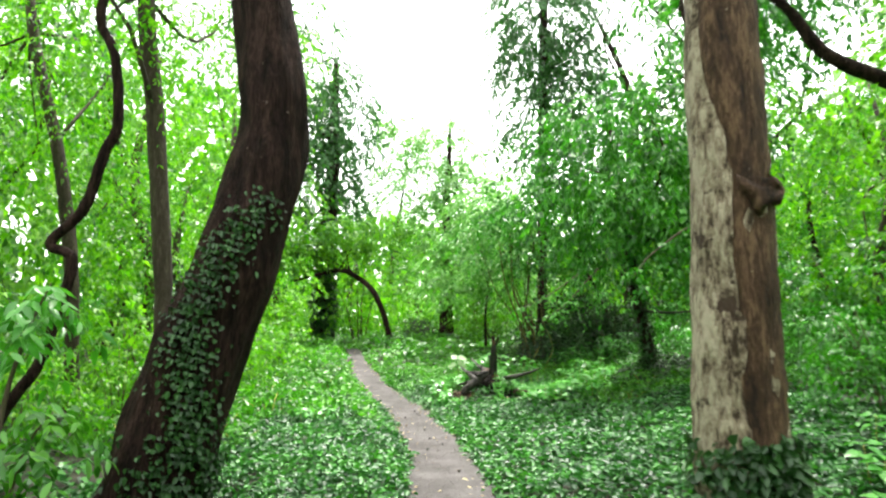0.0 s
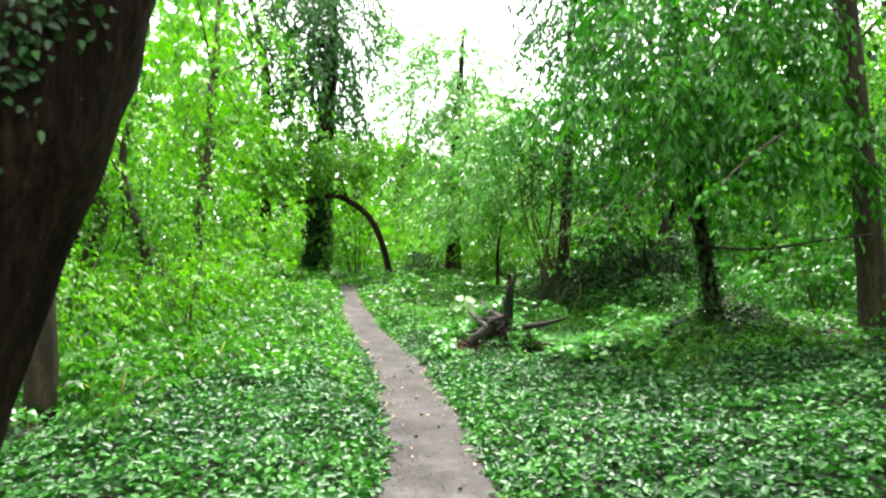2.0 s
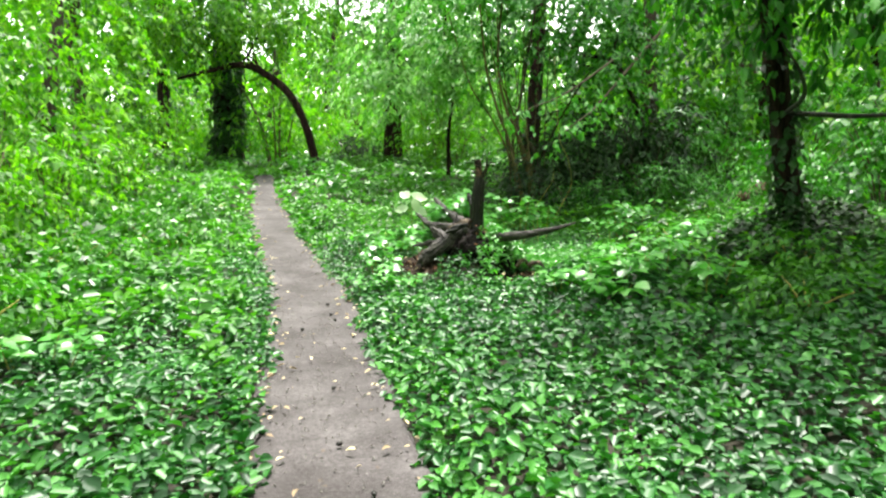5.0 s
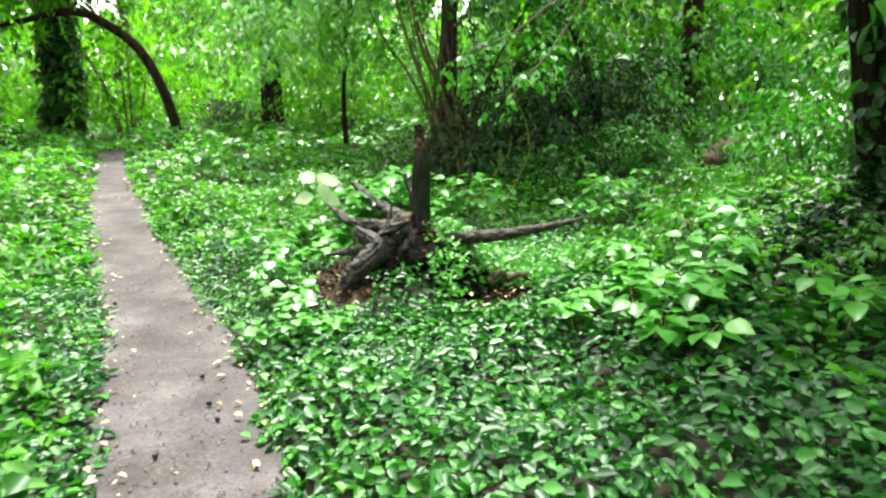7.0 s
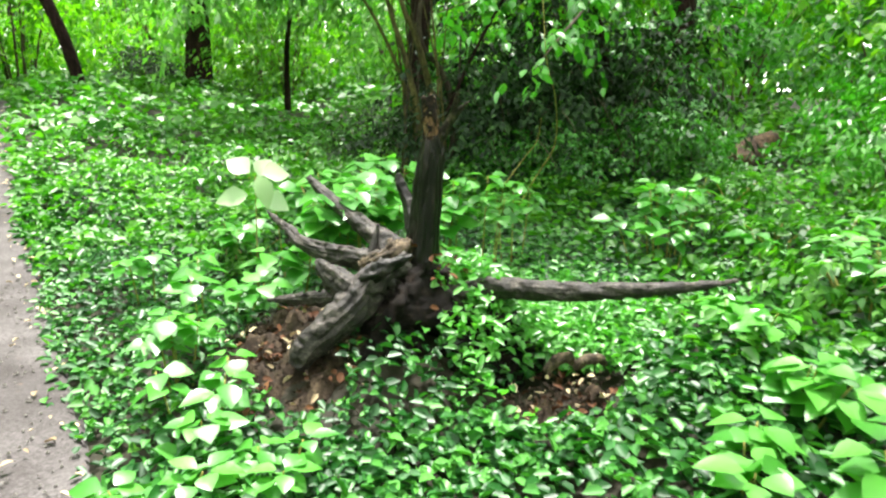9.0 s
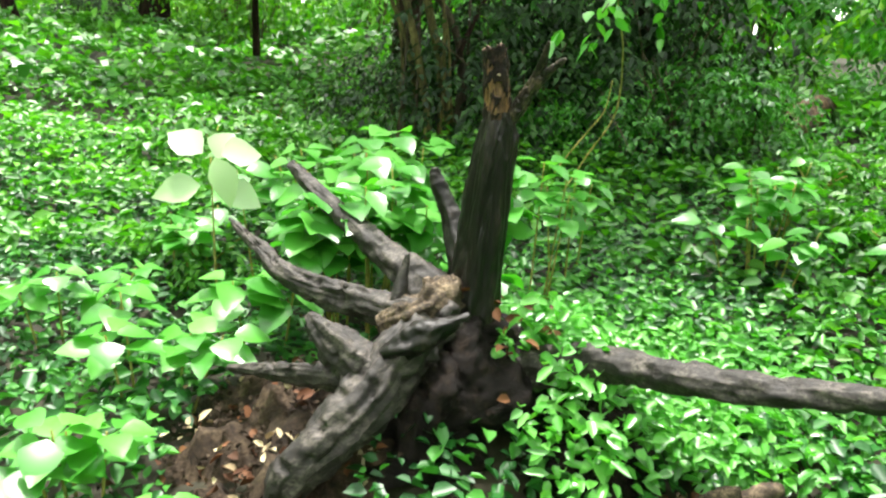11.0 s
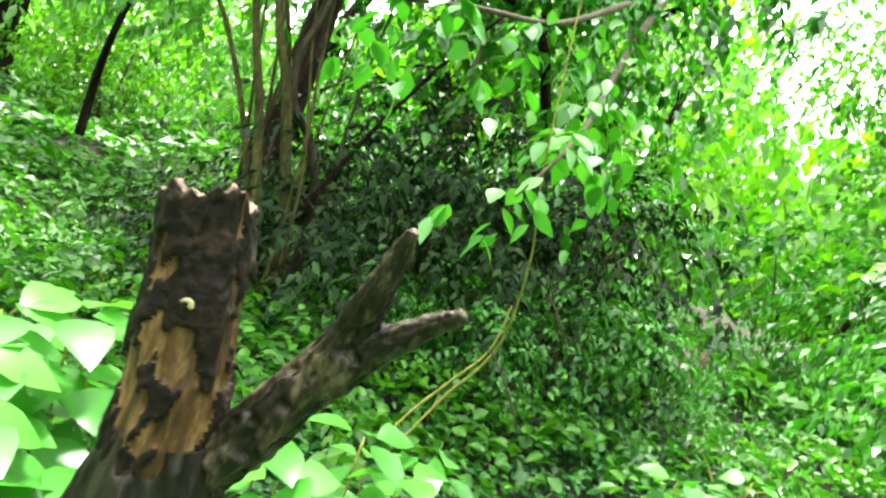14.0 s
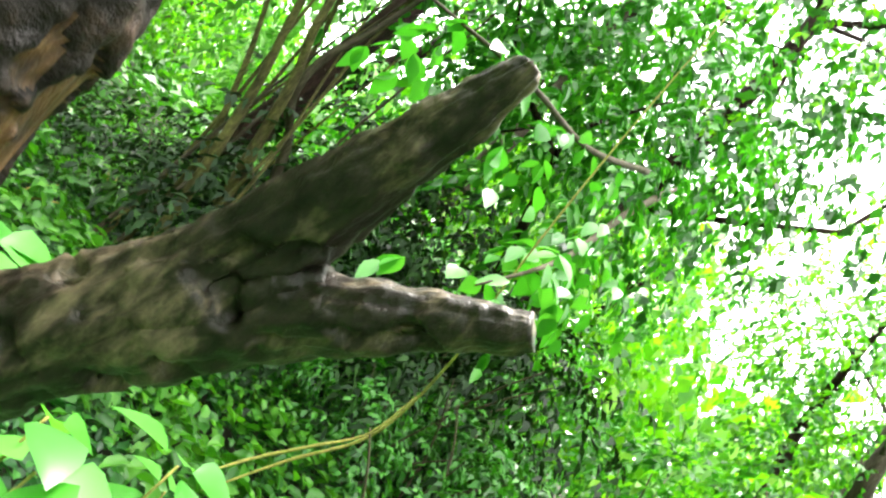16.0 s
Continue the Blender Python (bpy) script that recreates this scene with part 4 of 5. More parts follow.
def plated(points, radii, seg, steps, bare, lift, seed):
    """A dead limb that keeps black bark plates over bare wood: verts, faces and one material slot a face."""
    v, f = tube(points, radii, seg, steps, 0.05, 20.0, seed=seed, fibre=0.05, closed=False)
    centre = spline(points, steps)
    mask, out = [], []
    for i, p in enumerate(v):
        c = centre[i // seg]
        n = Vector(p - c).normalized()
        q = Vector((p[0], p[1], p[2] * 0.45))
        w = noise.noise(q * 42) + 0.7 * noise.noise(q * 85) + 0.5 * noise.noise(q * 170) - bare(p[2], n)
        on = max(0.0, min(1.0, w / 0.16))
        lump = 0.6 * noise.noise(Vector((p[0] * 90, p[1] * 90, p[2] * 40))) + 0.5 * noise.noise(Vector((p[0] * 210, p[1] * 210, p[2] * 120)))
        mask.append(on)
        out.append(Vector(p) + n * (on * lift * (1 + 0.9 * lump) + 0.0012 * noise.noise(Vector((p[0] * 160, p[1] * 160, p[2] * 25)))))
    slots = [0 if sum(mask[i] for i in q) > 1.6 else 1 for q in f]
    return out, f, slots


def dead_stump():
    base = Vector((1.05, 13.7, 0.3))
    root = new("dead_stump")
    root.location = base
    tagged(root, "rotten blackened tree stump with broken top and bare roots", "stump")

    def part(name, pieces, mat, label=""):
        v, f = merged(pieces)
        v = [Vector(p) - base for p in v]
        ob = mesh_object(name, v, f, mat, root)
        return tagged(ob, label) if label else ob

    rugged(part("trunk", [tube([(1.1, 13.72, 0.2), (1.13, 13.72, 0.5), (1.145, 13.73, 0.65), (1.155, 13.735, 0.8), (1.165, 13.735, 1.0), (1.176, 13.735, 1.1), (1.174, 13.735, 1.15)],
                               [0.13, 0.088, 0.078, 0.07, 0.06, 0.051, 0.04], 96, 190, 0.06, 5.0, 7, 0.05, fibre=0.08, seed=2)], M_CHAR), 55.0, 0.004, 0.006, 34.0, 0.16)

    # broken top: bark plates over tan wood, splintered rim and hollow heart
    def bare(z, n):
        side = n.x * 0.84 - n.y * 0.54
        low = max(0.0, 1 - abs(z - 1.165) / 0.085)
        face = -0.5 * n.x - 0.85 * n.y
        return -0.62 + 0.6 * low + 0.2 * face + (0.55 if side > 0.8 and z > 1.19 else 0.0)

    seg, steps = 116, 140
    v, f, slots = plated([(1.176, 13.735, 1.095), (1.172, 13.737, 1.15), (1.166, 13.742, 1.21), (1.161, 13.749, 1.262), (1.157, 13.756, 1.318)], [0.041, 0.037, 0.035, 0.033, 0.031], seg, steps, bare, 0.0035, 4)
    rim = (steps - 1) * seg
    for k in range(steps - 14, steps):
        for j in range(seg):
            a = 6.283 * j / seg
            notch = 0.014 * noise.noise(Vector((math.cos(a) * 1.6, math.sin(a) * 1.6, 8.0))) + 0.008 * noise.noise(Vector((math.cos(a) * 5, math.sin(a) * 5, 1.0)))
            v[k * seg + j].z += (k - steps + 15) / 14 * notch
    heart = Vector((1.157, 13.756))
    top_rim = [v[rim + j].copy() for j in range(seg)]
    for pull, sink in [(0.18, 0.0), (0.4, 0.02), (0.75, 0.028), (0.97, 0.03)]:
        for j in range(seg):
            q = top_rim[j].lerp(Vector((heart.x, heart.y, top_rim[j].z)), pull)
            q.z -= sink + 0.004 * noise.noise(q * 120)
            v.append(q)
    for ring in range(4):
        o = (steps - 1 + ring) * seg
        for j in range(seg):
            f.append((o + j, o + (j + 1) % seg, o + seg + (j + 1) % seg, o + seg + j))
            slots.append(1)
    top = mesh_object("broken_top", [Vector(p) - base for p in v], f, [M_PLATE, M_TAN], root)
    top.data.polygons.foreach_set("material_index", slots)
    tagged(top, "black bark plates over bare tan broken wood")
    part("splinter", [tube([(1.145, 13.708, 1.248), (1.148, 13.706, 1.25), (1.151, 13.704, 1.249), (1.151, 13.704, 1.246), (1.153, 13.703, 1.247)], [0.0009, 0.0016, 0.0018, 0.0016, 0.0008], 8, 20, 0.1, 60.0, seed=41)], M_DEADLEAF, "small pale curl of wood")
    # forked side branch with a web of wood in the fork
    fork = part("forked_branch", [tube([(1.172, 13.748, 1.085), (1.186, 13.738, 1.11), (1.201, 13.72, 1.133), (1.221, 13.697, 1.174), (1.237, 13.674, 1.22), (1.2435, 13.653, 1.261), (1.242, 13.634, 1.298), (1.24, 13.62, 1.324), (1.238, 13.609, 1.344)],
                                       [0.034, 0.028, 0.0235, 0.0205, 0.018, 0.0148, 0.0105, 0.0075, 0.0034], 64, 170, 0.06, 30.0, fibre=0.14, seed=6),
                                  tube([(1.236, 13.678, 1.21), (1.246, 13.66, 1.237), (1.258, 13.641, 1.26), (1.27, 13.624, 1.278), (1.28, 13.609, 1.293), (1.286, 13.598, 1.303)], [0.018, 0.0165, 0.0122, 0.0095, 0.007, 0.0046], 56, 100, 0.05, 34.0, fibre=0.12, seed=7),
                                  tube([(1.24, 13.664, 1.238), (1.2485, 13.65, 1.256), (1.2545, 13.641, 1.268), (1.2575, 13.636, 1.275)], [0.016, 0.0135, 0.0095, 0.005], 40, 40, 0.05, 40.0, fibre=0.1, seed=8)], M_FORK, "damp grey-brown forked branch stub")
    rugged(fork, 120.0, 0.0012, 0.0045, 75.0)
    rugged(part("side_stub", [tube([(1.12, 13.78, 0.66), (1.115, 13.88, 0.8), (1.09, 13.945, 0.9), (1.08, 13.95, 0.945)], [0.045, 0.032, 0.025, 0.012], 24, 50, 0.15, 14.0, seed=8)], M_CHAR), 60.0, 0.004)
    rugged(part("leaning_branch", [tube([(1.05, 13.8, 0.58), (0.98, 13.92, 0.63), (0.93, 14.05, 0.67), (0.87, 14.22, 0.72), (0.79, 14.4, 0.79), (0.745, 14.52, 0.845)], [0.075, 0.056, 0.044, 0.036, 0.029, 0.02], 40, 110, 0.1, 12.0, fibre=0.14, seed=9)], M_GREYWOOD, "grey broken branch"), 50.0, 0.004, 0.006, 26.0)
    roots = [([(1.02, 13.66, 0.56), (0.94, 13.66, 0.565), (0.854, 13.769, 0.57), (0.766, 13.902, 0.565), (0.655, 14.053, 0.575), (0.574, 14.209, 0.635), (0.502, 14.368, 0.69)], [0.08, 0.064, 0.055, 0.046, 0.038, 0.026, 0.01], M_GREYWOOD, "grey weathered root"),
             ([(0.95, 13.6, 0.5), (0.876, 13.595, 0.5), (0.788, 13.585, 0.475), (0.721, 13.629, 0.505), (0.672, 13.69, 0.545), (0.642, 13.745, 0.58)], [0.07, 0.066, 0.072, 0.066, 0.044, 0.012], M_GREYWOOD, "grey weathered root"),
             ([(1.02, 13.66, 0.56), (0.962, 13.631, 0.55), (0.862, 13.577, 0.505), (0.758, 13.525, 0.42), (0.665, 13.496, 0.35), (0.565, 13.472, 0.283), (0.503, 13.466, 0.2)], [0.085, 0.08, 0.082, 0.088, 0.078, 0.066, 0.045], M_GREYWOOD, "grey weathered root"),
             ([(0.8, 13.56, 0.44), (0.764, 13.593, 0.431), (0.672, 13.679, 0.416), (0.567, 13.799, 0.385), (0.447, 13.938, 0.35)], [0.055, 0.048, 0.038, 0.026, 0.009], M_GREYWOOD, "grey weathered root")]
    for k, (p, rr, mat, label) in enumerate(roots):
        rugged(part("root", [tube(p, rr, 48, 110, 0.14, 9.0, fibre=0.22, seed=20 + k, flat=0.85)], mat, label), 45.0, 0.005, 0.012, 22.0)
    rugged(part("root", [tube([(0.808, 13.546, 0.525), (0.883, 13.512, 0.586), (0.945, 13.495, 0.62), (1.011, 13.486, 0.649)], [0.03, 0.034, 0.024, 0.006], 24, 50, 0.18, 16.0, fibre=0.3, seed=31)], M_CHAR, "black split flap of root bark"), 60.0, 0.004)
    rugged(part("root", [tube([(0.9, 13.72, 0.55), (0.905, 13.73, 0.64), (0.93, 13.75, 0.74)], [0.04, 0.022, 0.005], 16, 30, 0.15, 20.0, seed=32)], M_GREYWOOD), 60.0, 0.003)
    rugged(part("root", [tube([(1.25, 13.6, 0.4), (1.38, 13.4, 0.5), (1.456, 13.25, 0.535), (1.57, 13.07, 0.57), (1.69, 12.9, 0.62), (1.81, 12.72, 0.675), (1.92, 12.56, 0.74)], [0.07, 0.054, 0.046, 0.04, 0.032, 0.022, 0.007], 40, 130, 0.1, 12.0, fibre=0.14, seed=33)], M_GREYWOOD, "long grey horizontal root"), 45.0, 0.004, 0.008, 20.0)
    for k, p in enumerate([[(1.47, 13.06, 0.24), (1.5, 13.03, 0.3), (1.54, 13.02, 0.31), (1.57, 13.04, 0.27)], [(1.58, 13.04, 0.25), (1.63, 13.02, 0.285), (1.69, 13.02, 0.285), (1.74, 13.05, 0.25)]]):
        rugged(part("root", [tube(p, [0.02, 0.024, 0.02, 0.014], 14, 36, 0.2, 20.0, fibre=0.2, seed=50 + k)], M_TANROOT, "thin pale broken root"), 60.0, 0.003)
    rugged(part("root_mass", [tube([(1.15, 13.8, 0.12), (1.1, 13.72, 0.35), (1.08, 13.7, 0.48), (1.07, 13.7, 0.56)], [0.36, 0.25, 0.17, 0.09], 56, 60, 0.3, 9.0, seed=34),
                              tube([(0.92, 13.55, 0.2), (0.94, 13.56, 0.36), (0.98, 13.6, 0.5)], [0.16, 0.12, 0.06], 48, 40, 0.3, 9.0, fibre=0.3, seed=37),
                              tube([(1.36, 13.4, 0.1), (1.38, 13.36, 0.28), (1.4, 13.33, 0.42)], [0.18, 0.12, 0.05], 48, 40, 0.3, 9.0, fibre=0.35, seed=35)], M_ROT, "black rotten root mass"), 30.0, 0.015, 0.015, 18.0)
    rugged(part("bare_heart", [tube([(0.83, 13.684, 0.54), (0.93, 13.655, 0.572), (1.01, 13.68, 0.605), (1.06, 13.73, 0.63)], [0.05, 0.08, 0.08, 0.05], 48, 60, 0.2, 14.0, fibre=0.25, seed=36, flat=0.8)], M_TANROOT, "bare tan flaking wood at the root crown"), 50.0, 0.008, 0.01, 30.0)
    return root


dead_stump()


def soil_crumbs():
    """Clods, bark crumbs and dead leaf scraps over the torn earth."""
    r = np.random.default_rng(205)
    for name, mat, n, size, label in [("soil_clods", M_DIRT, 900, 0.022, "small brown clods of crumbled earth"), ("leaf_scraps", M_DEADLEAF, 110, 0.035, "pale scraps of dead leaf on bare earth"), ("rust_scraps", M_RUST, 150, 0.045, "rust-brown scraps of dead leaf on bare earth")]:
        x, y = np.where(r.uniform(0, 1, n) < 0.72, 0.52 + r.normal(0, 0.16, n), 1.56 + r.normal(0, 0.15, n)), r.normal(0, 1, n)
        y = np.where(x < 1.1, 13.72 + 0.26 * y, 13.02 + 0.1 * y)
        a = r.uniform(0, 6.283, n)
        p = np.stack([x, y, ground_z(x, y) + r.uniform(0.03, 0.1, n)], 1)
        tagged(leaves_object(name, p, np.stack([np.cos(a), np.sin(a), r.normal(0, 0.6, n)], 1), r.normal(0, 0.6, (n, 3)) + np.array([0, -0.3, 1.0]), size * r.uniform(0.5, 1.5, n), size * 0.7 * r.uniform(0.5, 1.3, n), mat, None, True), label, "litter", kind="stuff")


soil_crumbs()


def torn_soil(cx, cy, rx, ry, rise, label):
    """Bare lumpy soil torn up under the roots."""
    n = 60
    v = []
    for j in range(n):
        for i in range(n):
            x, y = cx + rx * 1.5 * (2 * i / (n - 1) - 1), cy + ry * 1.5 * (2 * j / (n - 1) - 1)
            e = float(smooth01(1.5 - 1.25 * math.hypot((x - cx) / rx, (y - cy) / ry)))
            lump = 0.12 * noise.noise(Vector((x * 8, y * 8, 0))) + 0.045 * noise.noise(Vector((x * 19, y * 19, 3))) + 0.02 * noise.noise(Vector((x * 45, y * 45, 6)))
            v.append((x, y, gz(x, y) - 0.06 + e * (rise + lump)))
    f = [(j * n + i, j * n + i + 1, (j + 1) * n + i + 1, (j + 1) * n + i) for j in range(n - 1) for i in range(n - 1)]
    return tagged(mesh_object("soil_bank", v, f, M_DIRT), label, "soil", kind="structure")


torn_soil(0.56, 13.78, 0.4, 0.62, 0.11, "bare brown earth under the torn roots")
torn_soil(1.55, 13.02, 0.38, 0.26, 0.07, "dark bare earth in the hollow under a root")


# creeper leaves climbing over the root mass
def climbing_creeper():
    r = np.random.default_rng(140)
    n = 9500
    x = 1.6 + r.normal(0, 0.42, n)
    y = 13.8 + r.normal(0, 0.42, n)
    ok = (x > 1.12) & ((x > 1.3) | (y < 13.6)) & ~dirt_hole(x, y) & (np.hypot(x - 1.16, y - 13.46) > 0.09)
    x, y = x[ok], y[ok]
    n = len(x)
    h = 0.27 * np.exp(-(((x - 1.34) / 0.3) ** 2 + ((y - 13.5) / 0.4) ** 2))
    z = ground_z(x, y) + h * r.uniform(0.5, 1.1, n) + r.uniform(0.05, 0.17, n)
    a = r.uniform(0, 6.283, n)
    ax = np.stack([np.cos(a), np.sin(a), r.normal(-0.1, 0.4, n)], 1)
    nm = np.stack([r.normal(0, 0.4, n), r.normal(-0.4, 0.4, n), np.ones(n)], 1)
    ob = leaves_object("climbing_creeper", np.stack([x, y, z], 1), ax, nm, 0.052 * r.uniform(0.6, 1.3, n), 0.031 * r.uniform(0.7, 1.2, n), M_BROAD, None, True)
    tagged(ob, "glossy small-leaved creeper over the rotten roots", "creeper", kind="stuff")


climbing_creeper()


# ---- multi-stemmed bush, hanging twigs and logs beyond the stump ----
def stem_thicket():
    root = new("multi_stemmed_bush")
    root.location = (2.5, 17.5, gz(2.5, 17.5))
    tagged(root, "tall bush of many slim mossy brown stems", "bush")
    r = np.random.default_rng(150)
    stems = [(0.036, [(-0.05, -0.1, -0.2), (-0.1, -0.1, 0.4), (-0.23, -0.1, 0.92), (-0.35, -0.1, 1.33), (-0.5, -0.1, 1.72), (-0.7, -0.1, 2.4), (-0.8, 0, 3.4)]),
             (0.042, [(0.1, -0.05, -0.2), (0.1, -0.1, 0.4), (-0.1, -0.1, 1.1), (-0.24, -0.1, 1.5), (-0.38, -0.1, 1.8), (-0.5, 0, 2.5), (-0.4, 0.1, 3.8)]),
             (0.034, [(0.2, 0, -0.2), (0.24, 0, 0.7), (0.1, 0, 1.14), (-0.12, 0, 1.4), (-0.17, 0, 1.7), (-0.1, 0, 2.0), (0.1, 0.1, 3.2), (0.3, 0.2, 4.2)]),
             (0.022, [(-0.1, 0.1, -0.2), (-0.17, 0.1, 0.7), (-0.38, 0.1, 1.25), (-0.6, 0.1, 1.66), (-0.95, 0.1, 2.2), (-1.3, 0.1, 3.3)]),
             (0.024, [(0.16, 0.15, -0.2), (0.08, 0.15, 0.82), (-0.1, 0.1, 1.3), (-0.21, 0.1, 1.68), (-0.45, 0.1, 2.4), (-0.5, 0.1, 3.6)])]
    for k in range(9):
        d, lean, h = r.uniform(-0.3, 0.35), r.uniform(-0.75, 0.35), r.uniform(2.4, 4.0)
        stems.append((r.uniform(0.009, 0.018), [(d, 0.2 * math.sin(k), -0.2), (d + lean * 0.12, 0.2 * math.sin(k), h * 0.25), (d + lean * 0.5, 0.1, h * 0.55), (d + lean * 1.1, 0, h)]))
    for k, (rad, pts) in enumerate(stems):
        taper = np.linspace(1.1, 0.35, len(pts)) * rad
        v, f = tube(pts, taper, 10, len(pts) * 6, 0.1, 5.0, seed=k)
        mesh_object("stem", v, f, M_MOSSBARK if k % 3 < 2 else M_BARK_MID, root)
    lobes = [(-0.4, -0.2, 3.0, 0.9, 0.8, 0.6), (0.5, 0, 3.2, 0.9, 0.8, 0.7), (0, 0, 4.2, 1.3, 1.1, 0.8), (1.1, -0.5, 2.6, 0.8, 0.7, 0.5), (-1.1, 0, 3.6, 0.9, 0.8, 0.6), (1.6, -0.2, 3.4, 0.9, 0.9, 0.7), (0.9, -1.0, 2.0, 0.6, 0.5, 0.35)]
    st, wy = lobe_points(lobes, 620, r)
    p, ax, nm = sprays(st, wy, 0.5, 0.6, 11, r=r)
    tagged(leaves_object("crown", p, ax, nm, 0.1 * r.uniform(0.7, 1.3, len(p)), 0.05 * r.uniform(0.7, 1.3, len(p)), M_MID, root, True), kind="stuff")


stem_thicket()


def hanging_branch(name, label, pts, rad, n, size, seed, leaf, bark, length=0.25, start=0.2, droop=0.7, ratio=0.62):
    root = new(name)
    root.location = pts[0]
    tagged(root, label, "branch")
    t0 = np.array(pts[0])
    lp = np.array(pts) - t0
    v, f = tube(lp, rad, 7, len(pts) * 6, 0.08, 8.0, seed=seed)
    mesh_object("twig", v, f, bark, root)
    r = np.random.default_rng(seed)
    if n:
        q = spline(lp, 60)
        i = r.integers(int(60 * start), 60, n)
        wy = unit(r.normal(0, 1, (n, 3)) * np.array([1, 1, 0.4]))
        p, ax, nm = sprays(q[i], wy, length, droop, 5, hang=0.6, r=r)
        tagged(leaves_object("leaves", p, ax, nm, size * r.uniform(0.7, 1.25, len(p)), size * ratio * r.uniform(0.8, 1.2, len(p)), leaf, root, "broad", 0.14), kind="stuff")
    return root


hanging_branch("yellow_vine", "thin yellow-green vine hanging to the ground", [(2.3, 15.0, 2.6), (2.33, 14.95, 2.0), (2.38, 14.92, 1.55), (2.51, 15.0, 1.31), (2.59, 15.1, 0.99), (2.51, 15.2, 0.74), (2.4, 15.25, 0.5)], [0.002, 0.003, 0.0035, 0.004, 0.005, 0.005, 0.003], 0, 0.1, 160, M_BROAD, M_VINE)
hanging_branch("thin_twig", "thin pale hanging twig", [(2.236, 14.723, 1.059), (2.28, 14.695, 1.005), (2.326, 14.666, 0.936), (2.364, 14.642, 0.861)], [0.002, 0.003, 0.003, 0.002], 0, 0.1, 173, M_BROAD, M_TWIG)
hanging_branch("thin_twig", "thin pale hanging twig", [(2.431, 14.773, 1.238), (2.485, 14.739, 1.165), (2.524, 14.714, 1.092)], [0.002, 0.003, 0.002], 0, 0.1, 174, M_BROAD, M_TWIG)
hanging_branch("yellow_vine", "thin yellow-green vine hanging to the ground", [(2.043, 14.794, 0.723), (2.126, 14.798, 0.829), (2.186, 14.757, 0.939), (2.242, 14.72, 1.046), (2.256, 14.709, 1.185)], [0.002, 0.004, 0.004, 0.003, 0.002], 0, 0.1, 175, M_BROAD, M_VINE)
hanging_branch("leafy_branch", "low branch with round bright-green leaves", [(4.6, 17.0, 3.4), (3.7, 16.2, 2.6), (3.0, 15.5, 2.0), (2.5, 15.0, 1.7), (2.25, 14.85, 1.48)], [0.03, 0.022, 0.014, 0.008, 0.003], 26, 0.085, 161, M_BROAD, M_TWIG, 0.24, 0.3)
hanging_branch("leafy_branch", "low branch with round bright-green leaves", [(3.4, 16.0, 2.7), (2.6, 15.4, 2.2), (2.0, 15.0, 1.95), (1.6, 14.9, 1.8)], [0.018, 0.012, 0.008, 0.003], 16, 0.08, 162, M_BROAD, M_TWIG, 0.24, 0.2)
hanging_branch("dark_sapling", "dark crooked sapling with a bent top", [(4.75, 17.4, 0.3), (4.6, 17.4, 1.1), (4.47, 17.4, 1.6), (4.29, 17.4, 2.14), (4.0, 17.4, 2.74), (3.8, 17.4, 2.9), (3.5, 17.4, 2.94), (3.17, 17.4, 2.97), (2.8, 17.3, 3.2)], [0.06, 0.05, 0.045, 0.042, 0.04, 0.034, 0.026, 0.018, 0.006], 60, 0.09, 163, M_MID, M_BARK_DARK, 0.5, 0.45)
hanging_branch("dark_branch", "dark thin branch reaching up from the sapling", [(3.98, 17.4, 2.74), (3.89, 17.4, 3.04), (4.0, 17.4, 3.38), (4.3, 17.3, 4.0)], [0.03, 0.022, 0.018, 0.006], 40, 0.09, 164, M_MID, M_BARK_DARK, 0.5, 0.4)
hanging_branch("dark_branch", "thin straight dark branch slanting from the bush", [(2.6, 17.4, 1.05), (2.71, 17.4, 1.29), (2.86, 17.4, 1.62), (3.08, 17.4, 2.04), (3.36, 17.4, 2.5), (3.68, 17.4, 2.95)], [0.022, 0.02, 0.018, 0.016, 0.013, 0.006], 0, 0.09, 171, M_MID, M_BARK_DARK)
hanging_branch("bare_branch", "pale bare branch across the weeping tree", [(3.75, 12.25, 1.75), (3.5, 11.6, 1.85), (3.2, 11.2, 2.0), (2.9, 11.0, 2.2)], [0.022, 0.018, 0.012, 0.004], 0, 0.1, 165, M_MID, M_GREYWOOD)
hanging_branch("bare_branch", "pale bare branch across the weeping tree", [(3.75, 12.25, 1.75), (4.2, 11.6, 1.7), (4.8, 11.2, 1.8), (5.4, 11.0, 1.9)], [0.025, 0.02, 0.016, 0.006], 0, 0.1, 166, M_MID, M_GREYWOOD)
hanging_branch("sinuous_vine", "thick dark twisting woody vine", [(-4.5, 6.5, -0.1), (-4.18, 6.5, 0.73), (-3.83, 6.5, 1.25), (-3.69, 6.5, 1.69), (-3.56, 6.5, 2.23), (-3.78, 6.5, 2.4), (-3.47, 6.5, 2.74), (-3.29, 6.5, 3.3), (-3.17, 6.5, 3.59), (-3.22, 6.5, 4.3), (-3.38, 6.5, 4.81), (-3.1, 6.6, 6), (-3.4, 6.8, 8)], [0.06, 0.055, 0.055, 0.05, 0.05, 0.05, 0.055, 0.055, 0.055, 0.05, 0.05, 0.045, 0.02], 0, 0.1, 167, M_MID, M_BARK_DARK)
hanging_branch("overhead_bough", "dark crooked bare bough high overhead", [(6.2, 8.5, 4.6), (5.2, 8.4, 5.0), (4.75, 8.4, 5.6), (4.4, 8.4, 5.95), (4.0, 8.4, 6.5)], [0.11, 0.09, 0.07, 0.06, 0.02], 0, 0.1, 168, M_MID, M_BARK_DARK)
